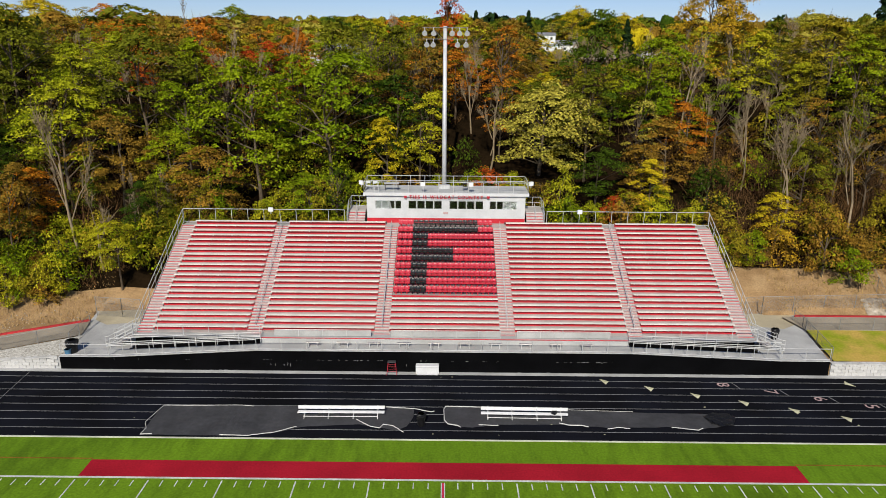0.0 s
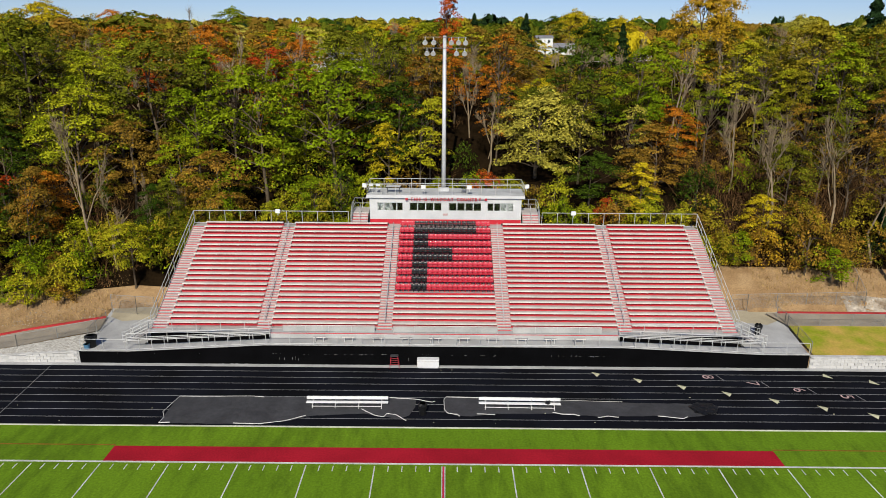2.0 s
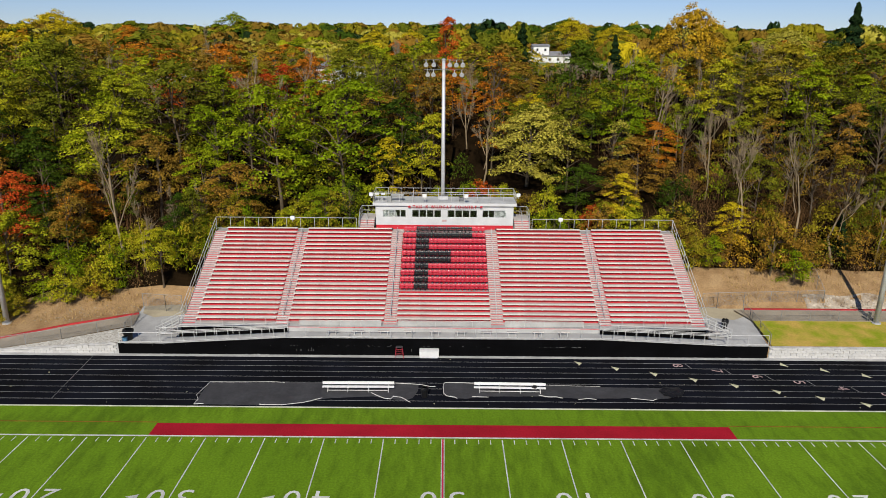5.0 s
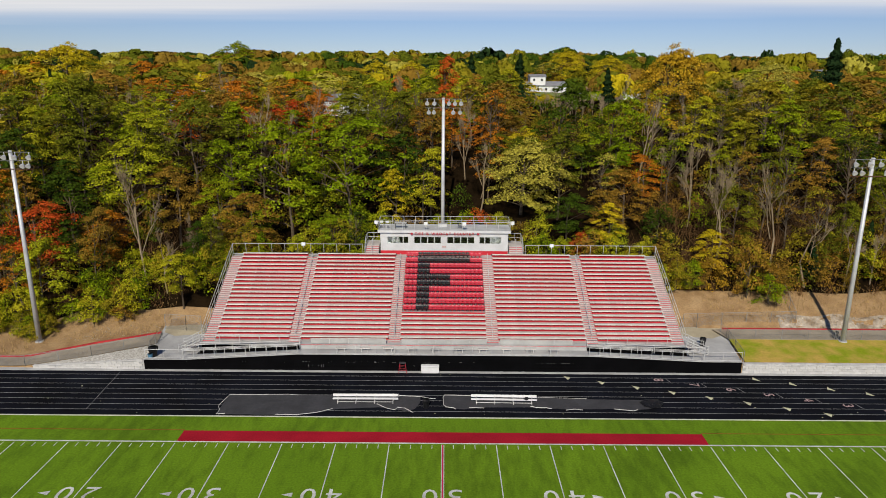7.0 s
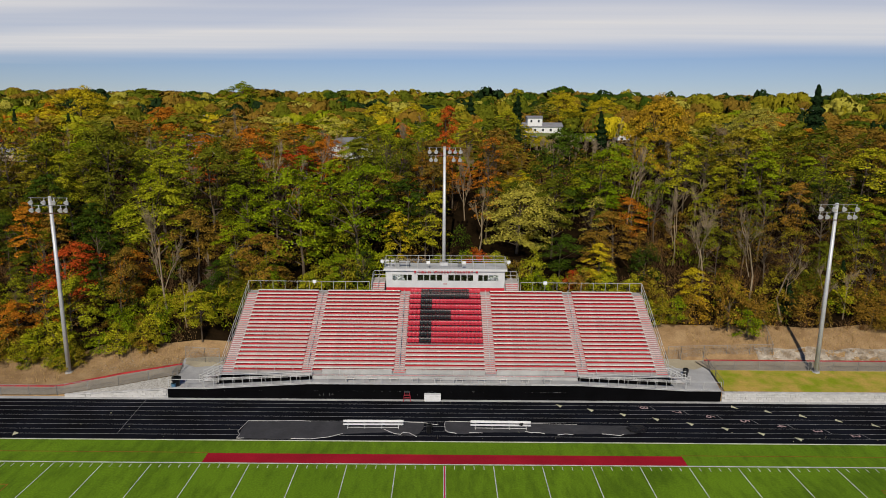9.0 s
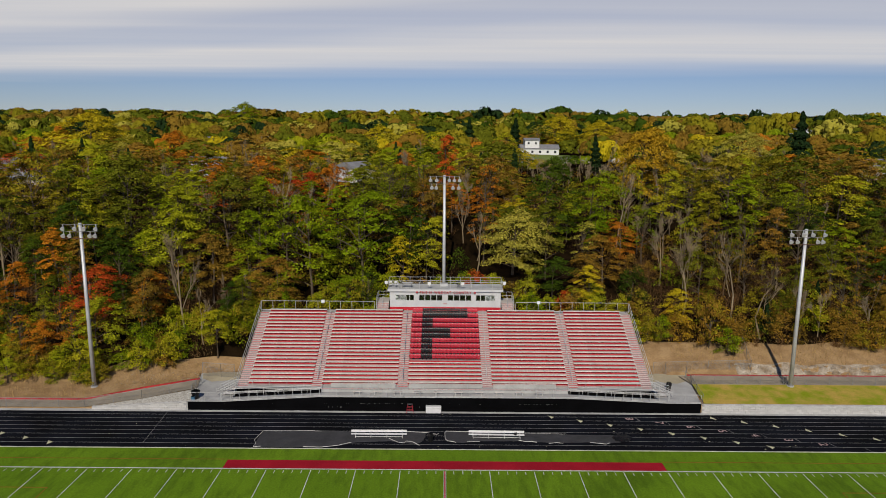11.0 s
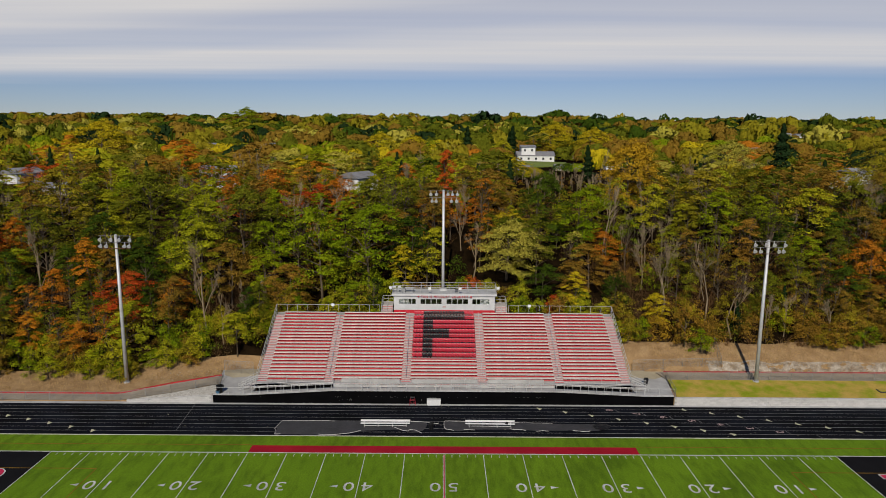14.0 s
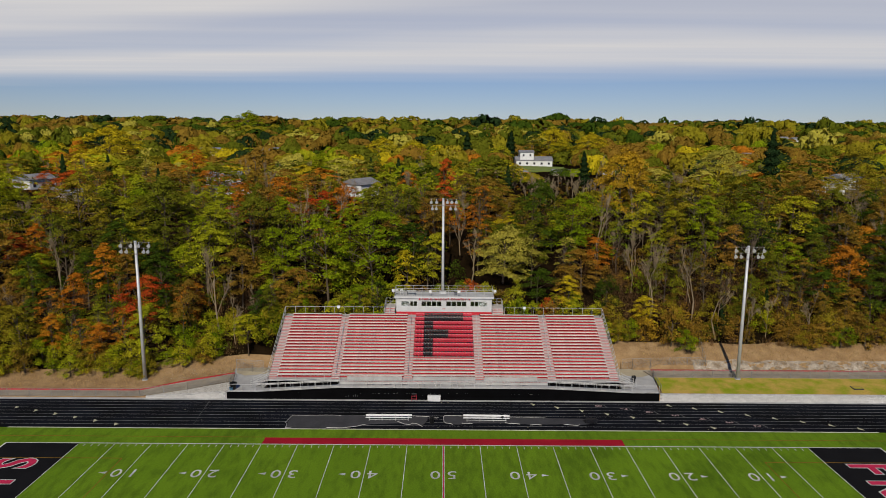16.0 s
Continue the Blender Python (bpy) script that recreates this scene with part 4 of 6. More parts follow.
# steps and landings beside the press box
for sx in (-1, 1):
    base = thing("access_steps", "aluminium access steps with red edges beside the press box", "steps", (sx * 9.0, 29.5, 8.42), group="press box steps")
    for i in range(5):
        part("step", Geo().box(-0.85, 0.85, 0.28 * i, 0.28 * i + 0.3, 0.22 * i, 0.22 * i + 0.22), M["tread_alu"], base)
        part("step_edge", Geo().box(-0.85, 0.85, 0.28 * i - 0.012, 0.28 * i - 0.002, 0.22 * i + 0.15, 0.22 * i + 0.21), M["red_riser"], base)
    part("landing", Geo().box(-0.85, 0.85, 1.4, 3.6, 1.1, 1.18), M["tread_alu"], base)
    railing("rail", [(sx * 0.85, 0, 0.2), (sx * 0.85, 1.4, 1.15), (sx * 0.85, 3.55, 1.15)], 1.1, 0.9, base, rails=(1.0, 0.5))
    railing("rail", [(-sx * 0.75, 3.55, 1.15), (sx * 0.85, 3.55, 1.15)], 1.1, 0.8, base, rails=(1.0, 0.5))
    railing("mid_rail", [(0, 0, 0.2), (0, 1.4, 1.15)], 0.9, 0.9, base, rails=(1.0,), lower=0)
    prop = Geo()
    for px, py in ((-0.7, 1.6), (0.7, 1.6), (-0.7, 3.4), (0.7, 3.4)):
        prop.tube((px, py, -5.6), (px, py, 1.1), 0.05, n=5)
    part("props", prop, M["alu"], base)


# ---- floodlights ----
def flood_box(x, y, z, yaw=0.0, label="small white floodlight on the railing"):
    f = thing("floodlight", label, "floodlight", (x, y, z, 0, 0, yaw), group="small floodlights")
    part("housing", Geo().soft_box(-0.24, 0.24, -0.08, 0.12, -0.20, 0.20, 0.03), M["white_plastic"], f)
    part("lens", Geo().box(-0.2, 0.2, -0.092, -0.081, -0.16, 0.16), M["lamp_glass"], f)
    part("bracket", Geo().box(-0.03, 0.03, 0.0, 0.05, -0.45, -0.2), M["alu"], f)


for x, y, z, yaw in ((-17.45, 29.5, 10.0, 0), (13.35, 29.5, 10.0, 0), (-8.45, 30.4, 12.62, -25), (8.5, 30.4, 12.62, 25), (-2.3, 30.36, 12.5, 0), (2.5, 30.36, 12.5, 0)):
    flood_box(x, y, z, yaw)


def light_pole(x, y, z, top, arms, label):
    p = thing("light_pole", label, "light pole", (x, y, z), group="stadium light poles")
    h = top - z
    part("shaft", Geo().tube((0, 0, -0.3), (0, 0, h), 0.275, 0.185, n=16), M["steel_pole"], p, smooth=True)
    part("base_flange", Geo().tube((0, 0, -0.1), (0, 0, 0.12), 0.46, 0.46, n=12), M["concrete"], p)
    for dz, xs, lit in arms:
        part("cross_arm", Geo().tube((-2.3, -0.22, h + dz), (2.3, -0.22, h + dz), 0.03 if lit else 0.05, n=6), M["fence" if lit else "rust"], p)
        for lx in xs:
            lamp = part("lamp", Geo().tube((0, 0, 0.02), (0, 0, -0.30), 0.04, 0.04, n=5), M["alu"], p, at=(lx, -0.30, h + dz))
            # a round reflector that leans towards the field
            a = Vector((0, 0.06, -0.34)); d = Vector((0, -0.78, -0.62))
            hood = Geo().tube(a, a + d * 0.22, 0.09, 0.22, n=10, caps=False).tube(a + d * 0.22, a + d * 0.42, 0.22, 0.28, n=12, caps=False)
            part("reflector", hood, M["alu"], lamp, smooth=True)
            part("lens", Geo().tube(a + d * 0.39, a + d * 0.41, 0.27, 0.27, n=12), M["lamp_glass"], lamp)
    part("brace", Geo().tube((-1.3, -0.22, h - 0.15), (0, -0.1, h - 1.5), 0.018, n=5).tube((1.3, -0.22, h - 0.15), (0, -0.1, h - 1.5), 0.018, n=5), M["fence"], p)
    return p


ARMS = [(-0.15, (-2.0, -0.5, 0.65, 2.15), 1), (-1.05, (-2.0, -1.2, 1.35, 1.98), 1), (-1.95, (), 0)]
ARMS_C = [(-0.15, (-2.05, -1.15, 0.7, 1.45, 2.2), 1), (-1.25, (-1.85, -1.2, 1.25, 2.1), 1)]
light_pole(-0.2, 35.6, 6.0, 27.6, ARMS_C, "tall pale steel stadium light pole behind the press box")
light_pole(-46.15, 20.2, 0.64, 22.4, ARMS, "tall pale steel stadium light pole on the dirt bank")
light_pole(45.35, 20.0, 1.45, 22.3, ARMS, "tall pale steel stadium light pole beside the path")
part_box = thing("meter_box", "dark grey electrical cabinet beside the light pole", "electrical cabinet", (44.85, 20.5, 1.5))
part("cabinet", Geo().soft_box(-0.15, 0.15, -0.12, 0.12, 0.2, 1.0, 0.02), M["dark_metal"], part_box)
part("stand", Geo().box(-0.05, 0.05, -0.05, 0.05, 0, 0.2), M["dark_metal"], part_box)


# ---- chain-link fences ----
def chain_fence(pts, height, label, gap=2.6, wire=0.11, rail=True, dark=False):
    f = thing("chain_link_fence", label, "fence", pts[0], group="chain-link fences", kind="structure")
    o = Vector(pts[0])
    mat = M["dark_metal"] if dark else M["fence"]
    for p, q in zip(pts, pts[1:]):
        p, q = Vector(p) - o, Vector(q) - o
        length = (Vector((q.x, q.y)) - Vector((p.x, p.y))).length
        n = max(1, round(length / gap))
        for i in range(n + 1):
            b = p.lerp(q, i / n)
            part("post", Geo().tube(b - Vector((0, 0, 0.2)), b + Vector((0, 0, height)), 0.030, n=6), mat, f)
        if rail:
            part("top_rail", Geo().tube(p + Vector((0, 0, height)), q + Vector((0, 0, height)), 0.022, n=5), mat, f)
        g = Geo()
        m = int(length / wire)
        w = height - 0.05
        side = (q - p).normalized().cross(Vector((0, 0, 1))) * 0.0
        for s in (1, -1):
            for i in range(-int(w / wire), m + 1):
                u0, u1 = i * wire, i * wire + w
                z0, z1 = 0.03, 0.03 + w
                if u0 < 0:
                    z0, u0 = z0 - u0, 0.0
                if u1 > length:
                    z1, u1 = z1 - (u1 - length), length
                if u1 - u0 < 0.02:
                    continue
                if s < 0:
                    u0, u1 = length - u0, length - u1
                a, b = p.lerp(q, u0 / length), p.lerp(q, u1 / length)
                a, b = a + Vector((0, 0, z0)), b + Vector((0, 0, z1))
                t = Vector((0, 0, 0.006))
                g.add([a - t, b - t, b + t, a + t], [(0, 1, 2, 3)])
        part("wire_mesh", g, mat, f, "thin galvanised wire mesh")
    return f


chain_fence([(32.5, 20.35, 1.5), (90, 20.35, 1.5)], 1.2, "low galvanised chain-link fence along the path", gap=3.0, wire=0.14)
chain_fence([(31.95, 14.9, 1.15), (32.55, 21.0, 1.35), (32.4, 22.4, 1.4)], 1.2, "galvanised chain-link fence beside the platform")
chain_fence([(28.6, 24.2, 1.35), (30.3, 24.3, 1.4), (42.0, 24.3, 1.75)], 1.75, "grey chain-link fence at the foot of the bank", gap=2.9, wire=0.13)
chain_fence([(42.0, 24.3, 1.75), (42.3, 28.2, 3.8)], 1.75, "grey chain-link fence climbing the bank", wire=0.13)
chain_fence([(-31.95, 16.6, 1.15), (-32.05, 20.3, 1.2)], 1.15, "galvanised chain-link fence beside the platform")
chain_fence([(-90, 14.75, 0.15), (-44.6, 14.75, 0.2), (-38, 15.9, 0.8), (-32.1, 18.45, 1.2)], 1.15, "low galvanised chain-link fence along the ramp path", gap=3.2, wire=0.14)
chain_fence([(-32.8, 23.0, 1.17), (-30.2, 22.6, 1.17), (-28.3, 22.4, 1.17)], 1.9, "tall galvanised chain-link gate behind the platform", gap=2.2)

# ---- team benches, tarpaulins and bins by the track ----
def team_bench(x, y, yaw):
    b = thing("team_bench", "long white bench with backrest on the tarpaulin", "bench", (x, y, 0.03, 0, 0, yaw), group="team benches")
    part("seat", Geo().soft_box(-3.15, 3.15, -0.17, 0.14, 0.34, 0.39, 0.015), M["white_plastic"], b)
    part("backrest", Geo().soft_box(-3.15, 3.15, 0.20, 0.25, 0.48, 0.74, 0.015), M["white_plastic"], b)
    part("foot_rail", Geo().tube((-2.7, -0.28, 0.14), (2.7, -0.28, 0.14), 0.03, n=6), M["alu"], b)
    for lx in (-2.65, -0.9, 0.9, 2.65):
        part("leg", Geo().run([(lx, -0.38, 0.0), (lx, -0.05, 0.33), (lx, 0.30, 0.0)], 0.03).tube((lx, 0.12, 0.30), (lx, 0.27, 0.76), 0.03), M["alu"], b)


team_bench(-7.45, 7.45, 0.4)
team_bench(5.85, 7.45, -0.8)


def tarp(pts_top, pts_low, at, label, seed):
    """A ground sheet between two wavering edges, with small folds."""
    rnd = random.Random(seed)
    t = thing("tarpaulin", label, "tarpaulin", at, group="track tarpaulins")
    xs = np.linspace(pts_top[0][0], pts_top[-1][0], 90)
    g, k = Geo(), 9
    for x in xs:
        a, b = lerp(x, pts_top), lerp(x, pts_low)
        for j in range(k):
            y = b + (a - b) * j / (k - 1)
            edge_wave = 0.06 * noise.noise((x * 1.3, j * 0.2, seed)) if j in (0, k - 1) else 0
            g.v.append((x, y + edge_wave, 0.016 + 0.05 * max(0, noise.noise((x * 0.9, y * 1.4, seed + 3.0)))))
    g.f = [(i * k + j, (i + 1) * k + j, (i + 1) * k + j + 1, i * k + j + 1) for i in range(len(xs) - 1) for j in range(k - 1)]
    part("cover_sheet", g, M["tarp"], t, smooth=True)
    return t


def hem(t, pts, r=0.035):
    """A white weighted hem along a part of the edge."""
    g = Geo()
    fine = []
    for (xa, ya), (xb, yb) in zip(pts, pts[1:]):
        for i in range(6):
            u = i / 6
            x, y = xa + (xb - xa) * u, ya + (yb - ya) * u
            fine.append((x, y + 0.05 * noise.noise((x * 1.7, y, 2.0)), 0.05))
    fine.append((*pts[-1], 0.05))
    part("hem", g.run(fine, r * 0.62, n=5), M["rope"], t, "white rope hem")


t1 = tarp([(-21.0, 8.7), (-16, 8.85), (-10, 8.75), (-4, 8.7), (-2.2, 8.5)], [(-21.0, 4.85), (-14, 4.75), (-11.5, 5.3), (-10, 6.0), (-6, 6.4), (-3.4, 5.6), (-2.6, 6.2), (-2.2, 7.4)], (0, 0, 0.004), "grey-black tarpaulin laid over the track, rumpled edge", 3)
hem(t1, [(-21.0, 4.9), (-20.9, 5.6), (-21.3, 6.4), (-20.9, 8.7), (-18, 8.75), (-15, 8.85), (-14.2, 8.7)])
hem(t1, [(-21.0, 4.85), (-20.2, 4.9)], 0.06)
hem(t1, [(-15.5, 4.85), (-13.5, 4.8), (-11.8, 5.25), (-10.4, 6.0)], 0.05)
hem(t1, [(-6.3, 7.0), (-5.2, 6.1), (-4.5, 5.9), (-4.3, 6.4), (-3.6, 6.2), (-2.8, 5.4)], 0.05)
hem(t1, [(-4.3, 8.75), (-2.2, 8.55), (-0.9, 8.1), (-0.7, 8.25)], 0.05)
t2 = tarp([(0.0, 8.9), (3, 8.85), (9, 8.6), (15, 8.3), (19.8, 8.2)], [(0.0, 6.7), (1.0, 6.2), (2.0, 6.1), (4, 6.5), (8.5, 6.6), (12, 6.2), (16, 6.4), (18, 6.1), (19.8, 6.5)], (0, 0, 0.004), "grey-black tarpaulin laid over the track, white hem loose", 8)
hem(t2, [(3.0, 8.85), (0.15, 8.95), (0.0, 8.5), (0.05, 7.0), (0.3, 6.5), (1.0, 6.35), (1.2, 6.1)], 0.05)
hem(t2, [(2.5, 6.45), (3.9, 6.35)], 0.05)
hem(t2, [(8.3, 6.75), (8.9, 6.5), (9.8, 6.5), (10.3, 6.3)], 0.06)
hem(t2, [(11.6, 6.05), (12.4, 6.25), (13.2, 6.1)], 0.05)
hem(t2, [(16.2, 6.35), (18.0, 6.0), (18.4, 6.25)], 0.05)
hem(t2, [(9.0, 8.6), (14.0, 8.4)], 0.025)
rnd = random.Random(21)
pile = thing("tarpaulin_bundle", "crumpled black plastic bundle at the tarpaulin's end", "bundle", (20.1, 7.4, 0.01))
bm = bmesh.new()
bmesh.ops.create_icosphere(bm, subdivisions=4, radius=1)
for v in bm.verts:
    k = 1 + 0.35 * noise.noise(v.co * 2.1) + 0.22 * noise.noise(v.co * 5.0)
    v.co = Vector((v.co.x * 0.95 * k, v.co.y * 0.8 * k, max(0.0, 0.09 + v.co.z * 0.15 * k)))
me = bpy.data.meshes.new("fold"); bm.to_mesh(me); bm.free(); me.materials.append(M["black_plastic"])
part("fold", me, None, pile)


def rubbish_bin(x, y, z, label, r=0.30, h=0.85, bag=True, mat=None):
    c = thing("rubbish_bin", label, "rubbish bin", (x, y, z), group="rubbish bins")
    mat = mat or M["black_plastic"]
    part("drum", Geo().tube((0, 0, 0), (0, 0, h), r * 0.86, r, n=18), mat, c, smooth=False)
    part("rim", Geo().tube((0, 0, h - 0.06), (0, 0, h), r * 1.07, r * 1.09, n=18), mat, c)
    if bag:
        g, rnd = Geo(), random.Random(int(abs(x * 10)))
        k = 16
        ring = [[(rr * rnd.uniform(0.9, 1.12) * math.cos(6.283 * i / k), rr * rnd.uniform(0.9, 1.12) * math.sin(6.283 * i / k), zz + rnd.uniform(-0.05, 0.05)) for i in range(k)] for rr, zz in ((r * 1.12, h * 0.62), (r * 1.18, h * 0.95), (r * 0.75, h + 0.06))]
        g.v = [p for q in ring for p in q]
        g.f = [(j * k + i, j * k + (i + 1) % k, (j + 1) * k + (i + 1) % k, (j + 1) * k + i) for j in range(2) for i in range(k)]
        part("bin_bag", g, M["black_plastic"], c, "black plastic bin bag folded over the rim")


rubbish_bin(-1.6, 6.4, 0.03, "black bagged rubbish bin by the team benches")
rubbish_bin(-31.0, 15.25, 1.16, "black rubbish bin on the platform", r=0.44, h=1.05)
rubbish_bin(-31.12, 14.74, 1.16, "pale blue tub on the platform", r=0.25, h=0.5, bag=False, mat=M["blue_plastic"])
rubbish_bin(28.95, 18.7, 1.32, "black rubbish bin beside the end steps", r=0.30, h=0.95)
jug = thing("bin_bag", "black plastic bag lying on the bench", "bag", (8.0, 7.35, 0.42))
bm = bmesh.new()
bmesh.ops.create_icosphere(bm, subdivisions=3, radius=0.2)
for v in bm.verts:
    k = 1 + 0.5 * noise.noise(v.co * 9.0)
    v.co = Vector((v.co.x * 1.1 * k, v.co.y * 0.7 * k, 0.13 + v.co.z * 0.75 * k))
me = bpy.data.meshes.new("bag"); bm.to_mesh(me); bm.free(); me.materials.append(M["black_plastic"])
part("bag", me, None, jug)

crate = thing("equipment_box", "white plastic equipment box against the black wall", "box", (-1.38, 14.08, 0.03))
bm = bmesh.new()
bmesh.ops.create_cube(bm, size=1)
bmesh.ops.scale(bm, vec=(1.88, 0.6, 0.76), verts=bm.verts)
bmesh.ops.bevel(bm, geom=bm.edges[:], offset=0.09, segments=3, affect="EDGES")
bmesh.ops.translate(bm, vec=(0, 0, 0.38), verts=bm.verts)
me = bpy.data.meshes.new("body"); bm.to_mesh(me); bm.free(); me.materials.append(M["white_plastic"])
part("body", me, None, crate)
part("lid", Geo().soft_box(-0.95, 0.95, -0.31, 0.31, 0.74, 0.83, 0.03), M["white_plastic"], crate)
stool = thing("official_stool", "tall red tubular stool with dark seat by the wall", "stool", (-4.28, 14.0, 0.03))
for sx in (-1, 1):
    for sy in (-1, 1):
        part("leg", Geo().tube((sx * 0.42, sy * 0.22, 0), (sx * 0.28, sy * 0.14, 1.1), 0.022, n=6), M["red_paint"], stool)
for z, k in ((0.35, 0.37), (0.75, 0.33)):
    part("rung", Geo().tube((-k, -0.19, z), (k, -0.19, z), 0.016, n=5).tube((-k, 0.19, z), (k, 0.19, z), 0.016, n=5), M["red_paint"], stool)
part("seat", Geo().soft_box(-0.34, 0.34, -0.18, 0.18, 1.1, 1.16, 0.02), M["dark_metal"], stool)
litter = Geo()
rnd = random.Random(9)
for i in range(22):
    x, y, s = rnd.uniform(-48, 48), rnd.uniform(5, 14.3), rnd.uniform(0.03, 0.07)
    litter.box(x, x + s * 2, y, y + s, 0.005, 0.012 + s * 0.3)
tagged(part("leaf_litter", litter, M["mark_cream"]), "scattered pale leaves and scraps on the track", "litter", kind="stuff")
hatch = thing("drain_cover", "square metal drain cover set in the lawn", "drain cover", (62.0, 17.0, 1.25))
part("ring", Geo().soft_box(-0.75, 0.75, -0.6, 0.6, 0, 0.12, 0.03), M["dark_metal"], hatch)
part("lid", Geo().box(-0.6, 0.6, -0.45, 0.45, 0.12, 0.13), M["lawn"], hatch)

# things on the press box roof
def folding_table(x, y, z):
    t = thing("folding_table", "grey folding table on the press box roof", "table", (x, y, z))
    part("top", Geo().soft_box(-0.75, 0.75, -0.35, 0.35, 0.7, 0.74, 0.01), M["roof_deck"], t)
    for sx in (-0.65, 0.65):
        part("leg", Geo().run([(sx, -0.3, 0), (sx, -0.3, 0.7), (sx, 0.3, 0.7), (sx, 0.3, 0)], 0.022, n=5), M["dark_metal"], t)


def folding_chair(x, y, z, yaw, mat, label):
    c = thing("folding_chair", label, "chair", (x, y, z, 0, 0, yaw))
    part("seat", Geo().soft_box(-0.22, 0.22, -0.2, 0.2, 0.43, 0.46, 0.01), mat, c)
    part("backrest", Geo().soft_box(-0.22, 0.22, 0.2, 0.23, 0.65, 0.9, 0.008), mat, c)
    for sx in (-0.21, 0.21):
        part("leg", Geo().tube((sx, -0.25, 0), (sx, 0.22, 0.9), 0.014, n=5).tube((sx, 0.25, 0), (sx, -0.15, 0.44), 0.014, n=5), mat, c)


folding_table(-5.5, 31.4, RZ)
folding_chair(-7.9, 31.5, RZ, 0, M["white_plastic"], "white folding chair on the press box roof")
folding_chair(-7.1, 31.4, RZ, 20, M["white_plastic"], "white folding chair on the press box roof")
folding_chair(1.95, 31.5, RZ, 0, M["dark_metal"], "dark folding chair on the press box roof")
vent = thing("roof_vent", "pale rooftop air unit on the press box", "air unit", (-0.2, 32.6, RZ))
part("casing", Geo().soft_box(-0.5, 0.6, -0.3, 0.3, 0, 0.35, 0.03), M["roof_deck"], vent)


# ---- houses among the trees ----
def house(x, y, z, w, d, h, rot, wall_mat, label, upper=None, pitch=0.42):
    b = thing("house", label, "house", (x, y, z, 0, 0, rot), group="houses beyond the woods")
    part("wall", Geo().box(-w / 2, w / 2, -d / 2, d / 2, -1.5, h), wall_mat, b)
    r = d / 2 * pitch
    o = 0.4
    part("roof", Geo().add([(-w / 2 - o, -d / 2 - o, h - 0.05), (w / 2 + o, -d / 2 - o, h - 0.05), (w / 2 + o, d / 2 + o, h - 0.05), (-w / 2 - o, d / 2 + o, h - 0.05), (-w / 2 - o, 0, h + r), (w / 2 + o, 0, h + r)],
         [(0, 1, 5, 4), (2, 3, 4, 5), (0, 4, 3), (1, 2, 5), (3, 2, 1, 0)]), M["roof_grey"], b)
    part("gable", Geo().add([(-w / 2, -d / 2, h - 0.04), (-w / 2, d / 2, h - 0.04), (-w / 2, 0, h + r - 0.2), (w / 2, -d / 2, h - 0.04), (w / 2, d / 2, h - 0.04), (w / 2, 0, h + r - 0.2)], [(0, 2, 1), (3, 4, 5)]), wall_mat, b)
    n = max(2, int(w // 3))
    for i in range(n):
        u = -w / 2 + w * (i + 0.5) / n
        win = part("window", Geo().box(u - 0.6, u + 0.6, -d / 2 - 0.06, -d / 2 - 0.01, 1.0, 2.2), M["house_white"], b)
        part("pane", Geo().box(u - 0.5, u + 0.5, -d / 2 - 0.075, -d / 2 - 0.061, 1.1, 2.1), M["dark_glass"], win)
    if upper:
        uw, ux, uh = upper
        part("upper_wall", Geo().box(ux - uw / 2, ux + uw / 2, -d / 2 + 0.6, d / 2 - 0.6, h - 0.02, h + uh), wall_mat, b)
        q = d * 0.12
        part("upper_roof", Geo().add([(ux - uw / 2 - o, -d / 2 + 0.3, h + uh), (ux + uw / 2 + o, -d / 2 + 0.3, h + uh), (ux + uw / 2 + o, d / 2 - 0.3, h + uh), (ux - uw / 2 - o, d / 2 - 0.3, h + uh), (ux - uw / 2 - o, 0, h + uh + q), (ux + uw / 2 + o, 0, h + uh + q)],
             [(0, 1, 5, 4), (2, 3, 4, 5), (0, 4, 3), (1, 2, 5), (3, 2, 1, 0)]), M["roof_grey"], b)
        for k in (-0.25, 0.25):
            win = part("window", Geo().box(ux + k * uw - 0.5, ux + k * uw + 0.5, -d / 2 + 0.54, -d / 2 + 0.59, h + uh - 1.9, h + uh - 0.7), M["house_white"], b)
            part("pane", Geo().box(ux + k * uw - 0.42, ux + k * uw + 0.42, -d / 2 + 0.525, -d / 2 + 0.539, h + uh - 1.8, h + uh - 0.8), M["dark_glass"], win)
    return b


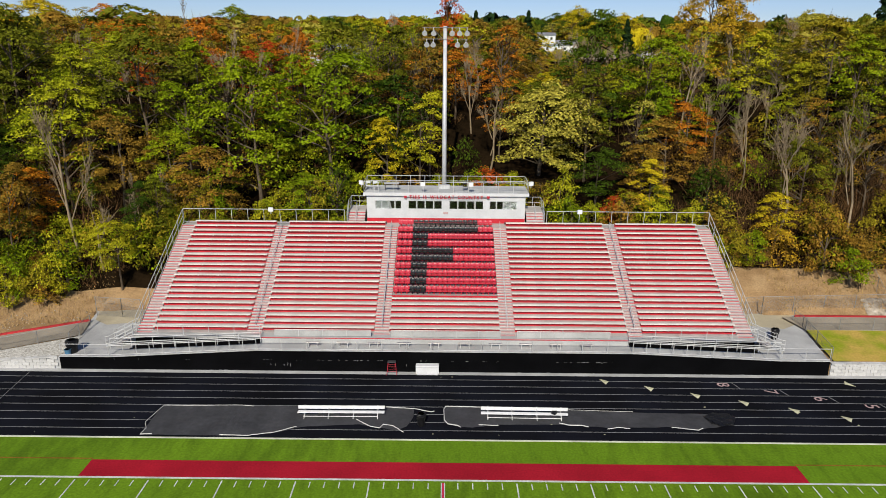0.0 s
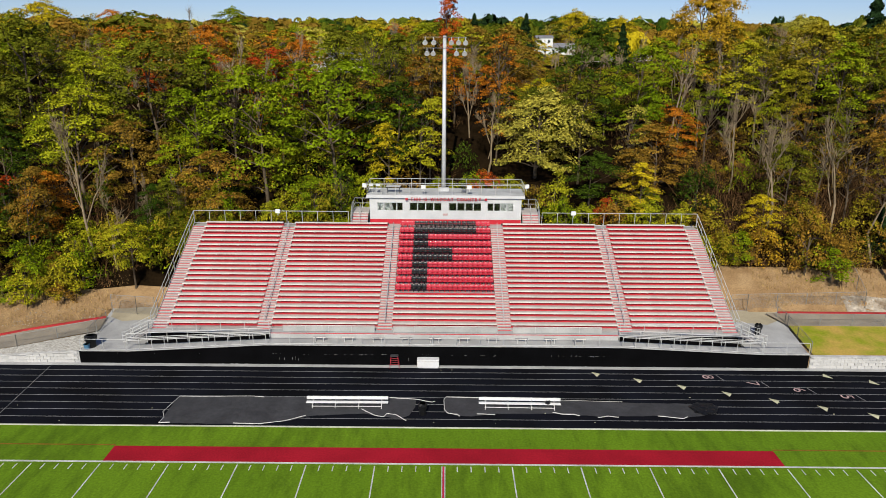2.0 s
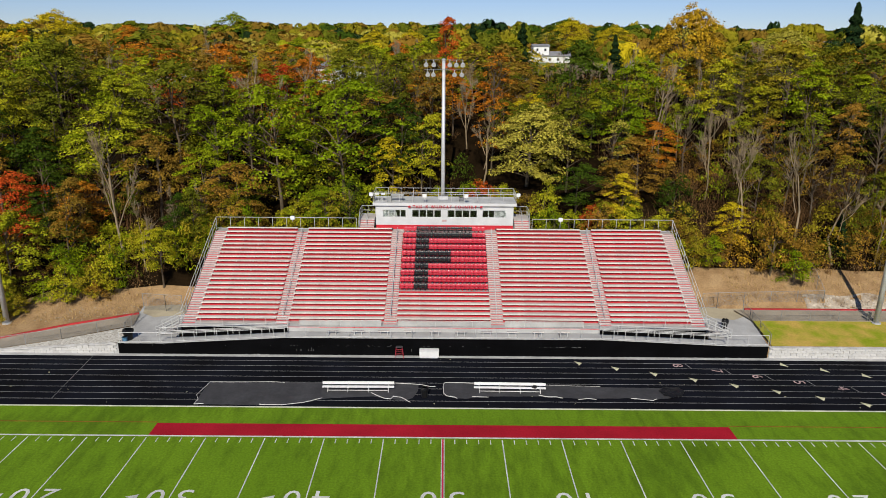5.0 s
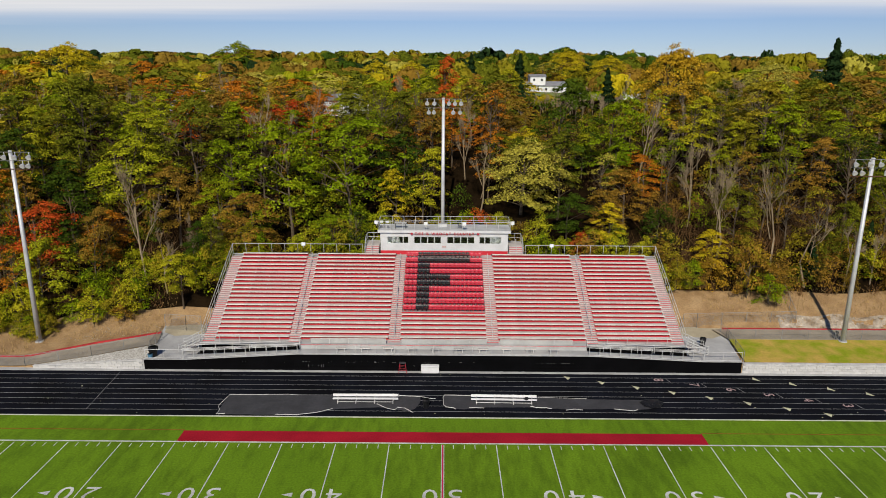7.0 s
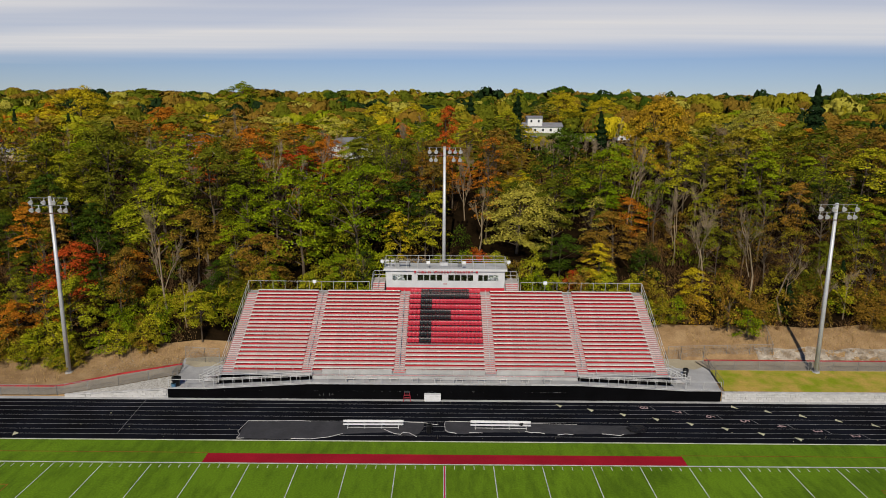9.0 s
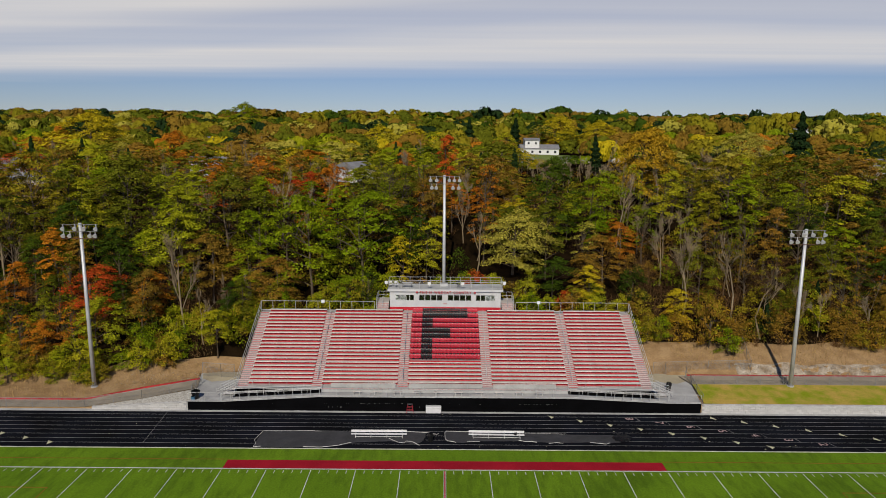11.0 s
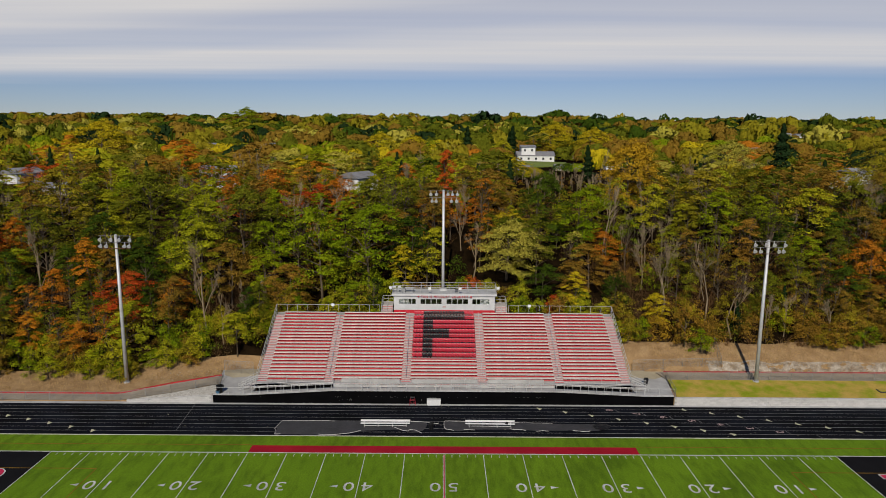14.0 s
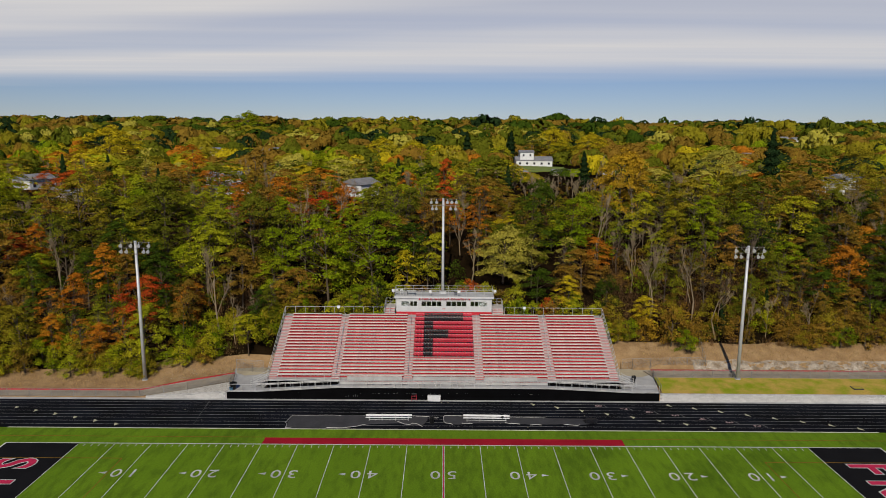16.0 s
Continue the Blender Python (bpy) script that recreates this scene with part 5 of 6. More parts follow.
HOUSES = [
    (44.0, 255, 17.5, 9, 3.0, 0, "house_white", "white two-storey house with grey roof on a lawn", (6.6, -3.6, 3.8)),
    (-23.5, 112, 9, 7, 3.4, 60, "house_white", "small white house with pale gable among the trees", None),
    (-56.5, 102, 9, 6, 2.4, 20, "house_white", "white house half hidden by trees", None),
    (-124, 126, 9, 7, 3.4, 70, "house_white", "white gabled house behind red trees", None),
    (-97, 94, 8, 6, 1.8, 15, "house_tan", "tan house half hidden by trees", None),
    (-74, 150, 11, 7, 3.0, 10, "house_white", "white house among the trees", None),
    (-147, 330, 26, 10, 5.0, 4, "house_tan", "long low house with grey roof above the trees", None),
    (-101, 330, 13, 9, 5.0, 30, "house_tan", "house with pale grey roof above the trees", None),
    (53, 214, 12, 7, 1.9, 0, "house_tan", "low house with dark roof below the white house", None),
    (73, 215, 10, 7, 3.4, 0, "house_white", "white house among yellow trees", None),
    (34.5, 222, 5, 5, 2.0, 0, "house_white", "small white outbuilding among bare trees", None),
    (141, 235, 8, 8, 6.0, 20, "house_white", "tall white house among the trees", None),
    (117, 128, 8.5, 7, 2.8, -12, "house_white", "white house with grey roof among the trees", None),
    (133, 146, 9, 7, 3.4, 25, "house_white", "white house among the trees", None),
    (338, 622, 10, 8, 2.6, 18, "house_white", "small white house on the far hillside", None),
    (350, 628, 10, 8, 2.6, -12, "house_white", "small white house on the far hillside", None),
    (361, 620, 11, 8, 2.6, 8, "house_white", "low white house on the far hillside", None),
    (374, 630, 12, 8, 2.6, -5, "house_white", "low white house on the far hillside", None),
    (448, 640, 10, 8, 2.6, 10, "house_white", "small white house among far trees", None),
    (70, 560, 26, 10, 5, 0, "house_white", "white house far off among the woods", None),
]
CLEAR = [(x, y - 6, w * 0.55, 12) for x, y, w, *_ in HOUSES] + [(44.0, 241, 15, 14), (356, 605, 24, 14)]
# far ends of the camera's sightlines along which trees are lowered
SIGHTLINES = [(x, y, w * 0.55) for x, y, w, *_ in (HOUSES[0], HOUSES[1], HOUSES[3], HOUSES[9], HOUSES[13])] + [(-104, 105, 7), (49, 156, 5), (53, 212, 8), (356, 620, 22)]
for x, y, w, d, h, rot, mat, lab, up in HOUSES:
    house(x, y, land(x, y) + (0.5 if y > 230 or y < 200 else -0.4), w, d, h, rot, M[mat], lab, up)
setting("house_lawn", Geo().poly([(32, 230, land(32, 230) + 0.6), (57, 230, land(57, 230) + 0.6), (58, 250, land(58, 250) + 0.9), (32, 250, land(32, 250) + 0.9)], thick=1.2), M["far_lawn"], "green lawn before the white house", "lawn")


# ---- trees ----
def leaf_tris(centres, normals, size, rng, wild=0.45):
    """Small leaf sprays: one uneven triangle each, facing roughly along the normals."""
    n = len(centres)
    normals = normals + rng.normal(0, wild, (n, 3))
    normals /= np.linalg.norm(normals, axis=1)[:, None] + 1e-9
    a = np.cross(normals, rng.normal(0, 1, (n, 3)))
    a /= np.linalg.norm(a, axis=1)[:, None] + 1e-9
    b = np.cross(normals, a)
    s = (size * rng.uniform(0.6, 1.2, n))[:, None]
    v = np.empty((n, 3, 3))
    v[:, 0] = centres - a * s * 0.8 - b * s * rng.uniform(0.4, 0.9, (n, 1))
    v[:, 1] = centres + a * s * 0.8 - b * s * rng.uniform(0.2, 0.7, (n, 1))
    v[:, 2] = centres + b * s * rng.uniform(0.8, 1.2, (n, 1)) + a * s * rng.uniform(-0.4, 0.4, (n, 1))
    return v.reshape(-1, 3)


def tri_mesh(name, v, mat):
    me = bpy.data.meshes.new(name)
    n = len(v) // 3
    me.vertices.add(len(v))
    me.vertices.foreach_set("co", v.astype(np.float32).ravel())
    me.loops.add(3 * n)
    me.loops.foreach_set("vertex_index", np.arange(3 * n, dtype=np.int32))
    me.polygons.add(n)
    me.polygons.foreach_set("loop_start", np.arange(0, 3 * n, 3, dtype=np.int32))
    me.materials.append(mat)
    me.update(calc_edges=True)
    return me


def crown_points(rng, radius, height, bottom, boughs, per, clump_r, taper=0.0, flat=0.5):
    """Points and normals of flat leaf sprays that sit in tiers along the boughs of an uneven crown, with gaps between them."""
    c, nrm, mids = [], [], []
    lean = rng.normal(0, 0.08, 2)
    lobes = rng.uniform(0, 6.283, 4)
    for i in range(boughs):
        u = ((i + rng.uniform(0.1, 0.9)) / boughs) ** 0.85
        a = i * 2.4 + rng.normal(0, 0.35)
        bulge = 1 + 0.30 * max(math.cos(a - l) for l in lobes) - 0.22 * rng.random() - 0.12
        env = radius * (0.30 + 0.70 * math.sin(math.pi * min(1, 0.16 + 0.80 * u) ** 1.15) ** 0.75) * (1 - taper * u) * bulge
        steps = 2 if u < 0.8 else 3
        for j in range(steps):
            f = (1.0, 0.70, 0.30)[j] * rng.uniform(0.88, 1.10)
            aa = a + rng.normal(0, 0.22)
            m = np.array([math.cos(aa) * env * f, math.sin(aa) * env * f, bottom + height * (0.06 + 0.90 * u) + (0.5 - f) * 0.10 * height + rng.normal(0, 0.2)])
            m[:2] += lean * (m[2] - bottom)
            r = clump_r * rng.uniform(0.6, 1.3) * (0.8 if u > 0.85 else 1.0)
            q = rng.normal(0, 1, (per, 3)); q /= np.linalg.norm(q, axis=1)[:, None]
            q[:, 2] = np.where(q[:, 2] < -0.1, -q[:, 2], q[:, 2])
            out = np.array([math.cos(aa), math.sin(aa), 0.0])
            pts = m + q * r * np.array([1.0, 1.0, flat]) * (rng.random((per, 1)) ** 0.45) * 1.15
            pts[:, 2] -= 0.22 * (q @ out) * r                     # the spray droops outwards
            c.append(pts)
            nrm.append(q * 0.55 + out * 0.30 + np.array([0, 0, 0.55]))
            mids.append(m)
    return np.concatenate(c), np.concatenate(nrm), mids


def trunk_geo(rng, height, r, mids, limbs, clump_r=0.9):
    """Trunk and limbs, and thin twigs coloured dark for the shade inside the crown."""
    g, tw = Geo(), Geo()
    pts = [Vector((0, 0, -0.6))]
    x = y = 0.0
    for i in range(5):
        x += rng.normal(0, 0.022) * height * 0.5
        y += rng.normal(0, 0.022) * height * 0.5
        pts.append(Vector((x, y, height * (i + 1) / 5)))
    for i in range(5):
        g.tube(pts[i], pts[i + 1], r * (1 - i / 5.6), r * (1 - (i + 1) / 5.6), n=7, caps=False)
    if len(mids):
        chosen = set(rng.choice(len(mids), min(limbs, len(mids)), replace=False).tolist())
        for k, mid_pt in enumerate(mids):
            m = Vector(mid_pt)
            u = min(0.92, max(0.18, (m.z / height) * 0.72))
            i = min(4, int(u * 5)); s = pts[i].lerp(pts[i + 1], u * 5 - i)
            mid = s.lerp(m, 0.5) + Vector(rng.normal(0, 0.25, 3)) + Vector((0, 0, 0.2))
            if k in chosen:
                g.tube(s, mid, r * 0.36, r * 0.22, n=5, caps=False).tube(mid, m, r * 0.22, r * 0.07, n=4, caps=False)
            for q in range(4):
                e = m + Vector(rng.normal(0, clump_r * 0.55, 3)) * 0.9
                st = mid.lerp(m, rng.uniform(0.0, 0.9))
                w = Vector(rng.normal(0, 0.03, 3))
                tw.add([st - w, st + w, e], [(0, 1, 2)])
    return g, tw


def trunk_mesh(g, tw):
    """One mesh of bark (first slot) and inner twigs coloured as shade (second slot)."""
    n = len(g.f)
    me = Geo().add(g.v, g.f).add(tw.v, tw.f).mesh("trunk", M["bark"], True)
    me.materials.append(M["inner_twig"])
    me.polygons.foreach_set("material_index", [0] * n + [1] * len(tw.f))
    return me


def bare_geo(rng, height, r, levels=3):
    """A leafless tree: an upright stem that forks into finer and finer rising branches."""
    g = Geo()

    def grow(p, d, length, rad, level):
        q = p + d * length
        mid = p.lerp(q, 0.5) + Vector(rng.normal(0, 0.045 * length, 3))
        k = 6 if level == 0 else 4 if level < 2 else 3
        g.tube(p, mid, rad, rad * 0.8, n=k, caps=False).tube(mid, q, rad * 0.8, rad * 0.5, n=k, caps=False)
        if level >= levels - 1:                   # fine twigs
            for i in range(4):
                s = p.lerp(q, rng.uniform(0.3, 1.0))
                e = s + (d * 0.8 + Vector(rng.normal(0, 0.42, 3)) + Vector((0, 0, 0.3))) * rng.uniform(0.5, 1.3)
                w = Vector(rng.normal(0, 0.017, 3))
                g.add([s - w, s + w, e], [(0, 1, 2)])
        if level >= levels:
            return
        for i in range(int(rng.integers(3, 6))):
            s = p.lerp(q, rng.uniform(0.42, 1.0))
            nd = (d + Vector(rng.normal(0, 0.30, 3)) + Vector((0, 0, 0.25))).normalized()
            grow(s, nd, length * rng.uniform(0.32, 0.54), rad * 0.44, level + 1)

    d0 = Vector((rng.normal(0, 0.06), rng.normal(0, 0.06), 1)).normalized()
    grow(Vector((0, 0, -0.5)), d0, height * 0.62, r, 0)
    return g


def conifer_points(rng, radius, height, n):
    u = rng.random(n) ** 0.75
    a = rng.random(n) * 2 * np.pi
    tier = 0.75 + 0.25 * np.sin(u * 42)
    r = radius * (1 - u) ** 0.85 * tier * np.sqrt(rng.uniform(0.35, 1, n)) + 0.08
    c = np.stack([r * np.cos(a), r * np.sin(a), 1.0 + u * (height - 1.0)], 1)
    nrm = np.stack([np.cos(a), np.sin(a), np.full(n, 0.7)], 1)
    return c, nrm


SHAPES = {}


def shape(key, rad, high, bottom, boughs, per, clump_r, leaf, seed, taper=0.0, limbs=10, wild=0.36, flat=0.5):
    rng = np.random.default_rng(seed)
    c, nrm, mids = crown_points(rng, rad, high - bottom, bottom, boughs, per, clump_r, taper, flat)
    SHAPES[key] = (tri_mesh("crown", leaf_tris(c, nrm, leaf, rng, wild), LEAF["green"]), trunk_mesh(*trunk_geo(rng, high * 0.88, 0.030 * rad + 0.08, mids, limbs, clump_r=clump_r)))


def dome(key, lobes, count, leaf, seed):
    """A far crown of unit radius and height: a heap of rounded leafy lobes."""
    rng = np.random.default_rng(seed)
    d = rng.normal(0, 1, (lobes, 3)); d /= np.linalg.norm(d, axis=1)[:, None]
    d[:, 2] = np.abs(d[:, 2])
    mids = d * np.array([0.62, 0.62, 0.42]) * rng.uniform(0.75, 1.1, (lobes, 1)) + np.array([0, 0, 0.34])
    rad = rng.uniform(0.26, 0.46, lobes)
    k = rng.integers(0, lobes, count * 3)
    q = rng.normal(0, 1, (count * 3, 3)); q /= np.linalg.norm(q, axis=1)[:, None]
    q[:, 2] = np.where(q[:, 2] < -0.25, -q[:, 2], q[:, 2])
    pts = mids[k] + q * rad[k][:, None] * np.array([1.0, 1.0, 0.8])
    deep = (np.linalg.norm(pts[:, None, :] - mids[None], axis=2) < rad[None] * 0.82).sum(1)
    keep = np.flatnonzero(deep == 0)[:count]
    SHAPES[key] = (tri_mesh("crown", leaf_tris(pts[keep], q[keep] + np.array([0, 0, 0.1]), leaf, rng, 0.16), LEAF["green"]), None)


for i in range(6):                                # full crowns, seen close
    shape(("full", i), 3.7 + 0.4 * (i % 3), 12.5, (2.0, 3.4, 4.4)[i % 3], (26, 24, 22)[i % 3], 92, 1.22, 0.155, 100 + i, flat=0.42)
for i in range(4):                                # tall, narrow woodland crowns
    shape(("tall", i), 2.8 + 0.2 * i, 14.5, 4.5 + 1.2 * (i % 2), 22, 80, 1.0, 0.15, 200 + i, taper=0.25, flat=0.45)
for i in range(5):                                # crowns on the upper slope
    shape(("upper", i), 3.4 + 0.35 * (i % 3), 12.0, 2.8 + 0.9 * (i % 3), 19, 48, 1.25, 0.215, 260 + i, taper=0.1, flat=0.42)
for i in range(4):                                # thin crowns through which limbs show
    shape(("thin", i), 2.9, 13.0, 4.2, 18, 40, 0.85, 0.125, 300 + i, limbs=24)
for i in range(3):                                # low shrubs at the wood's edge
    shape(("shrub", i), 1.7, 2.8, 0.1, 13, 70, 0.62, 0.085, 400 + i, limbs=5, flat=0.75)
for i in range(2):                                # undergrowth
    shape(("bush", i), 1.8, 3.0, 0.1, 9, 36, 0.85, 0.108, 450 + i, limbs=0, flat=0.6)
shape(("broad", 0), 4.5, 8.7, 1.2, 48, 110, 1.05, 0.13, 470, limbs=20, flat=0.6)
for i in range(4):                                # crowns on the plateau, farther off
    shape(("far", i), 4.2 + 0.3 * i, 11.0, 1.6, 17, 38, 1.5, 0.32, 500 + i, limbs=4, wild=0.25, flat=0.45)
for i in range(6):
    dome(("dome", i), 14 + 2 * i, 1000, 0.076, 540 + i)
    dome(("low_dome", i), 10 + i, 420, 0.112, 560 + i)
    dome(("ridge_dome", i), 6 + i, 120, 0.20, 580 + i)
for i in range(5):
    rng = np.random.default_rng(600 + i)
    SHAPES[("bare", i)] = (None, bare_geo(rng, 12.0 + i, 0.12 + 0.014 * i).mesh("trunk", M["pale_bark"], True))
for i in range(2):
    rng = np.random.default_rng(700 + i)
    c, nrm = conifer_points(rng, 2.6 + 0.4 * i, 12.0, 2600)
    SHAPES[("conifer", i)] = (tri_mesh("crown", leaf_tris(c, nrm, 0.27, rng), LEAF["needles"]), Geo().tube((0, 0, -0.5), (0, 0, 11.5), 0.2, 0.03, n=6).mesh("trunk", M["bark"]))

HUE_WORDS = {"green": "green", "dark_green": "dark green", "yellow_green": "yellow-green", "olive": "olive", "brown": "brown and rust", "orange": "orange", "red": "red", "yellow": "yellow", "pale": "pale olive", "moss": "moss green", "amber": "amber and olive", "needles": "dark"}


def tree(kind, i, x, y, size, hue, rnd, high=1.0, z=None):
    crown, trunk = SHAPES[(kind, i)]
    if kind == "bare":
        label, cat = "bare pale-barked tree with leafless branches on the hillside", "tree"
    elif kind == "shrub":
        label, cat = HUE_WORDS[hue] + " leafy shrub at the edge of the woods", "shrub"
    elif kind == "conifer":
        label, cat = "dark conical evergreen tree among autumn woods", "tree"
    else:
        label, cat = HUE_WORDS[hue] + " autumn broadleaf tree on the wooded hillside", "tree"
    t = thing("shrub" if kind == "shrub" else "tree", label, cat, group="woodland")
    zz = (land(x, y) if z is None else z) - 0.1
    t.matrix_basis = Matrix.LocRotScale((x, y, zz), Euler((rnd.uniform(-0.04, 0.04), rnd.uniform(-0.04, 0.04), rnd.uniform(0, 6.28))), (size * rnd.uniform(0.9, 1.1), size * rnd.uniform(0.9, 1.1), size * high))
    part("trunk", trunk, None, t)
    if crown:
        c = part("crown", crown, None, t)
        if hue not in ("green", "needles"):
            c.material_slots[0].link = "OBJECT"
            c.material_slots[0].material = LEAF[hue]
    return t


HUE_KEYS = {"g": "green", "d": "dark_green", "y": "yellow_green", "o": "olive", "b": "brown", "O": "orange", "r": "red", "Y": "yellow", "p": "pale", "m": "moss"}
# the mix of colours on the hillside, every 15 m from west (-90) to east (90), row by row up the slope
# Letters follow the camera's view; extra d and m stand in for shade.
HUE_ROWS = [
    (28, "bgmd obdm yOdm Obgy gymd ggdm gmdy boYm obgY bdob obdb bdmb ddm"),
    (36, "odb bydm bOdm yygd dgmb dgym oYbm bOmd Oobd bdom bbmd Obdm bdm"),
    (45, "ody odOm bymm yggd dgbm dgmg bOYb pymd ogmd obym mdgm bbdm bdm"),
    (55, "odb omym yomg yymb bObr gymg bObm oyYm yomg omoy mogm bbmd bbd"),
    (66, "yyo oymb yymo bOym bmor oymy bOym obyb omyo obmo obmb bbmd bdb"),
    (80, "oyb doyo omyb Obom bomo oyOm yOmb bbom bomo bOom oybm obbm obo"),
]
FAR_HUES = "y o o b g d m m b o p Y O b m".split()


def hue_at(x, y, rnd):
    """The mix of colours changes along the hillside and up it."""
    if y > 92:
        return HUE_KEYS[rnd.choice(FAR_HUES)]
    yy = y + rnd.uniform(-4, 4)
    row = min(HUE_ROWS, key=lambda r: abs(r[0] - yy))[1].split()
    k = min(12, max(0, round((x + rnd.uniform(-5, 5) + 90) / 15)))
    return HUE_KEYS[rnd.choice(row[k])]


taken = []


def free(x, y, gap):
    return all((x - a) ** 2 + (y - b) ** 2 > (gap + c) ** 2 / 4 for a, b, c in taken)


def on_sightline(x, y):
    """Strips of low growth along the camera's sightlines to houses and a few trees."""
    for hx, hy, w in SIGHTLINES:
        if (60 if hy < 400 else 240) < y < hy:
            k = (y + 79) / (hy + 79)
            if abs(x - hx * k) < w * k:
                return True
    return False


def cleared(x, y, margin=0.0):
    return any(abs(x - a) < w + margin and abs(y - b) < d + margin for a, b, w, d in CLEAR)


rnd = random.Random(77)
# trees that can be told apart by their colour or place
NAMED = [
    ("tall", 1, -0.3, 62.0, 0.82, "red", 1.32), ("full", 1, -20.4, 63.0, 0.82, "orange", 0.95), ("broad", 0, 10.9, 43.0, 1.2, "pale", 1.02), ("full", 2, -12.9, 38.5, 1.4, "green", 0.95),
    ("full", 3, -20.5, 37.5, 1.4, "green", 0.95), ("full", 4, -6.0, 42.0, 1.0, "dark_green", 1.0), ("broad", 0, 38.0, 68.0, 1.25, "amber", 1.45), ("broad", 0, -141.0, 208.0, 2.7, "yellow", 0.85), ("full", 0, -80.0, 108.0, 1.0, "olive", 1.0), ("broad", 0, -15.0, 230.0, 1.6, "yellow", 1.0), ("full", 4, -105.0, 206.0, 1.1, "orange", 0.9), ("broad", 0, -205.0, 640.0, 3.6, "green", 0.9), ("full", 0, 68.0, 53.0, 1.15, "yellow_green", 0.95), ("full", 2, -38.8, 70.0, 0.75, "red", 0.75), ("full", 1, -51.0, 30.0, 0.85, "red", 1.0), ("broad", 0, -42.0, 165.0, 1.25, "green", 1.0), ("broad", 0, 2.0, 205.0, 1.4, "pale", 1.0),
    ("full", 0, 34.5, 32.3, 0.55, "yellow", 0.92), ("shrub", 1, 28.8, 37.5, 1.5, "dark_green", 1.3), ("shrub", 0, 29.4, 30.6, 0.9, "green", 1.1), ("full", 1, 28.9, 46.0, 0.75, "orange", 0.9), ("tall", 2, -3.0, 38.5, 0.9, "yellow_green", 1.0), ("broad", 0, -34.0, 280, 1.9, "yellow", 0.85),
    ("conifer", 0, 49.0, 156.0, 1.25, "needles", 0.85), ("conifer", 1, 34.5, 273.0, 1.8, "needles", 0.85), ("conifer", 1, 11.8, 265.0, 1.85, "needles", 0.82), ("full", 0, -101.0, 106.0, 1.0, "red", 0.62), ("full", 1, -107, 108.0, 0.9, "red", 0.62),
    ("shrub", 2, 39.9, 27.3, 1.25, "green", 1.0), ("conifer", 1, 46.8, 31.5, 0.52, "needles", 0.9), ("full", 2, 73.0, 33.0, 0.9, "dark_green", 0.9), ("full", 4, 78.0, 36.0, 1.0, "dark_green", 0.9), ("full", 0, 83.0, 32.5, 0.9, "moss", 0.9), ("full", 3, 72.0, 38.5, 0.95, "orange", 0.95), ("conifer", 0, 56.0, 34.5, 0.6, "needles", 0.85), ("full", 1, 16.5, 37.0, 0.8, "dark_green", 0.75), ("full", 3, 21.5, 38.0, 0.75, "brown", 0.8), ("full", 0, 25.0, 40.5, 0.8, "brown", 0.9), ("conifer", 1, 98.0, 125.0, 1.6, "needles", 1.0), ("broad", 0, 93.0, 151.0, 1.8, "pale", 0.95), ("broad", 0, 55.0, 280.0, 2.1, "yellow", 1.0), ("broad", 0, 76.0, 280.0, 1.8, "yellow", 0.95), ("broad", 0, 28.0, 246.0, 1.2, "yellow_green", 1.0), ("full", 2, 46.0, 275.0, 1.5, "dark_green", 0.9), ("shrub", 0, 4.6, 37.2, 1.3, "red", 1.3),
    ("full", 1, 22.5, 160.0, 0.9, "yellow_green", 0.8), ("conifer", 0, 33.0, 276.0, 1.2, "needles", 1.0), ("full", 2, -3.0, 190.0, 1.1, "yellow_green", 0.9),
    ("tall", 3, -80.0, 45.0, 0.75, "red", 0.8), ("full", 2, -43.0, 61.0, 0.62, "red", 0.8), ("full", 4, 79.0, 47.0, 0.9, "orange", 0.9), ("shrub", 1, 27.5, 33.5, 1.2, "brown", 1.0), ("shrub", 2, 18.2, 35.2, 0.95, "red", 1.2), ("full", 5, -21.5, 52.0, 0.7, "orange", 0.85),
    ("full", 3, -65.5, 99.0, 1.05, "orange", 0.95), ("full", 5, -61.0, 97.0, 0.9, "orange", 0.8), ("full", 3, -22.5, 64.5, 0.7, "orange", 1.0), ("full", 3, 105.0, 92.0, 1.25, "olive", 0.95), ("full", 1, -70.0, 60.0, 0.9, "yellow_green", 1.0),
    ("bare", 0, -34.5, 28.6, 0.7, "", 1.0), ("bare", 3, -37.5, 30.0, 1.15, "", 1.0), ("bare", 2, 35.3, 33.6, 1.0, "", 1.0), ("bare", 4, 42.7, 33.5, 0.95, "", 1.0), ("bare", 4, 46.0, 30.4, 0.75, "", 1.0), ("bare", 1, 51.0, 30.6, 0.75, "", 1.0),
]
for kind, i, x, y, s, hue, hi in NAMED:
    tree(kind, i, x, y, s, hue, rnd, hi)
    taken.append((x, y, 5.0 * s))

ALL_HUES = list(LEAF)


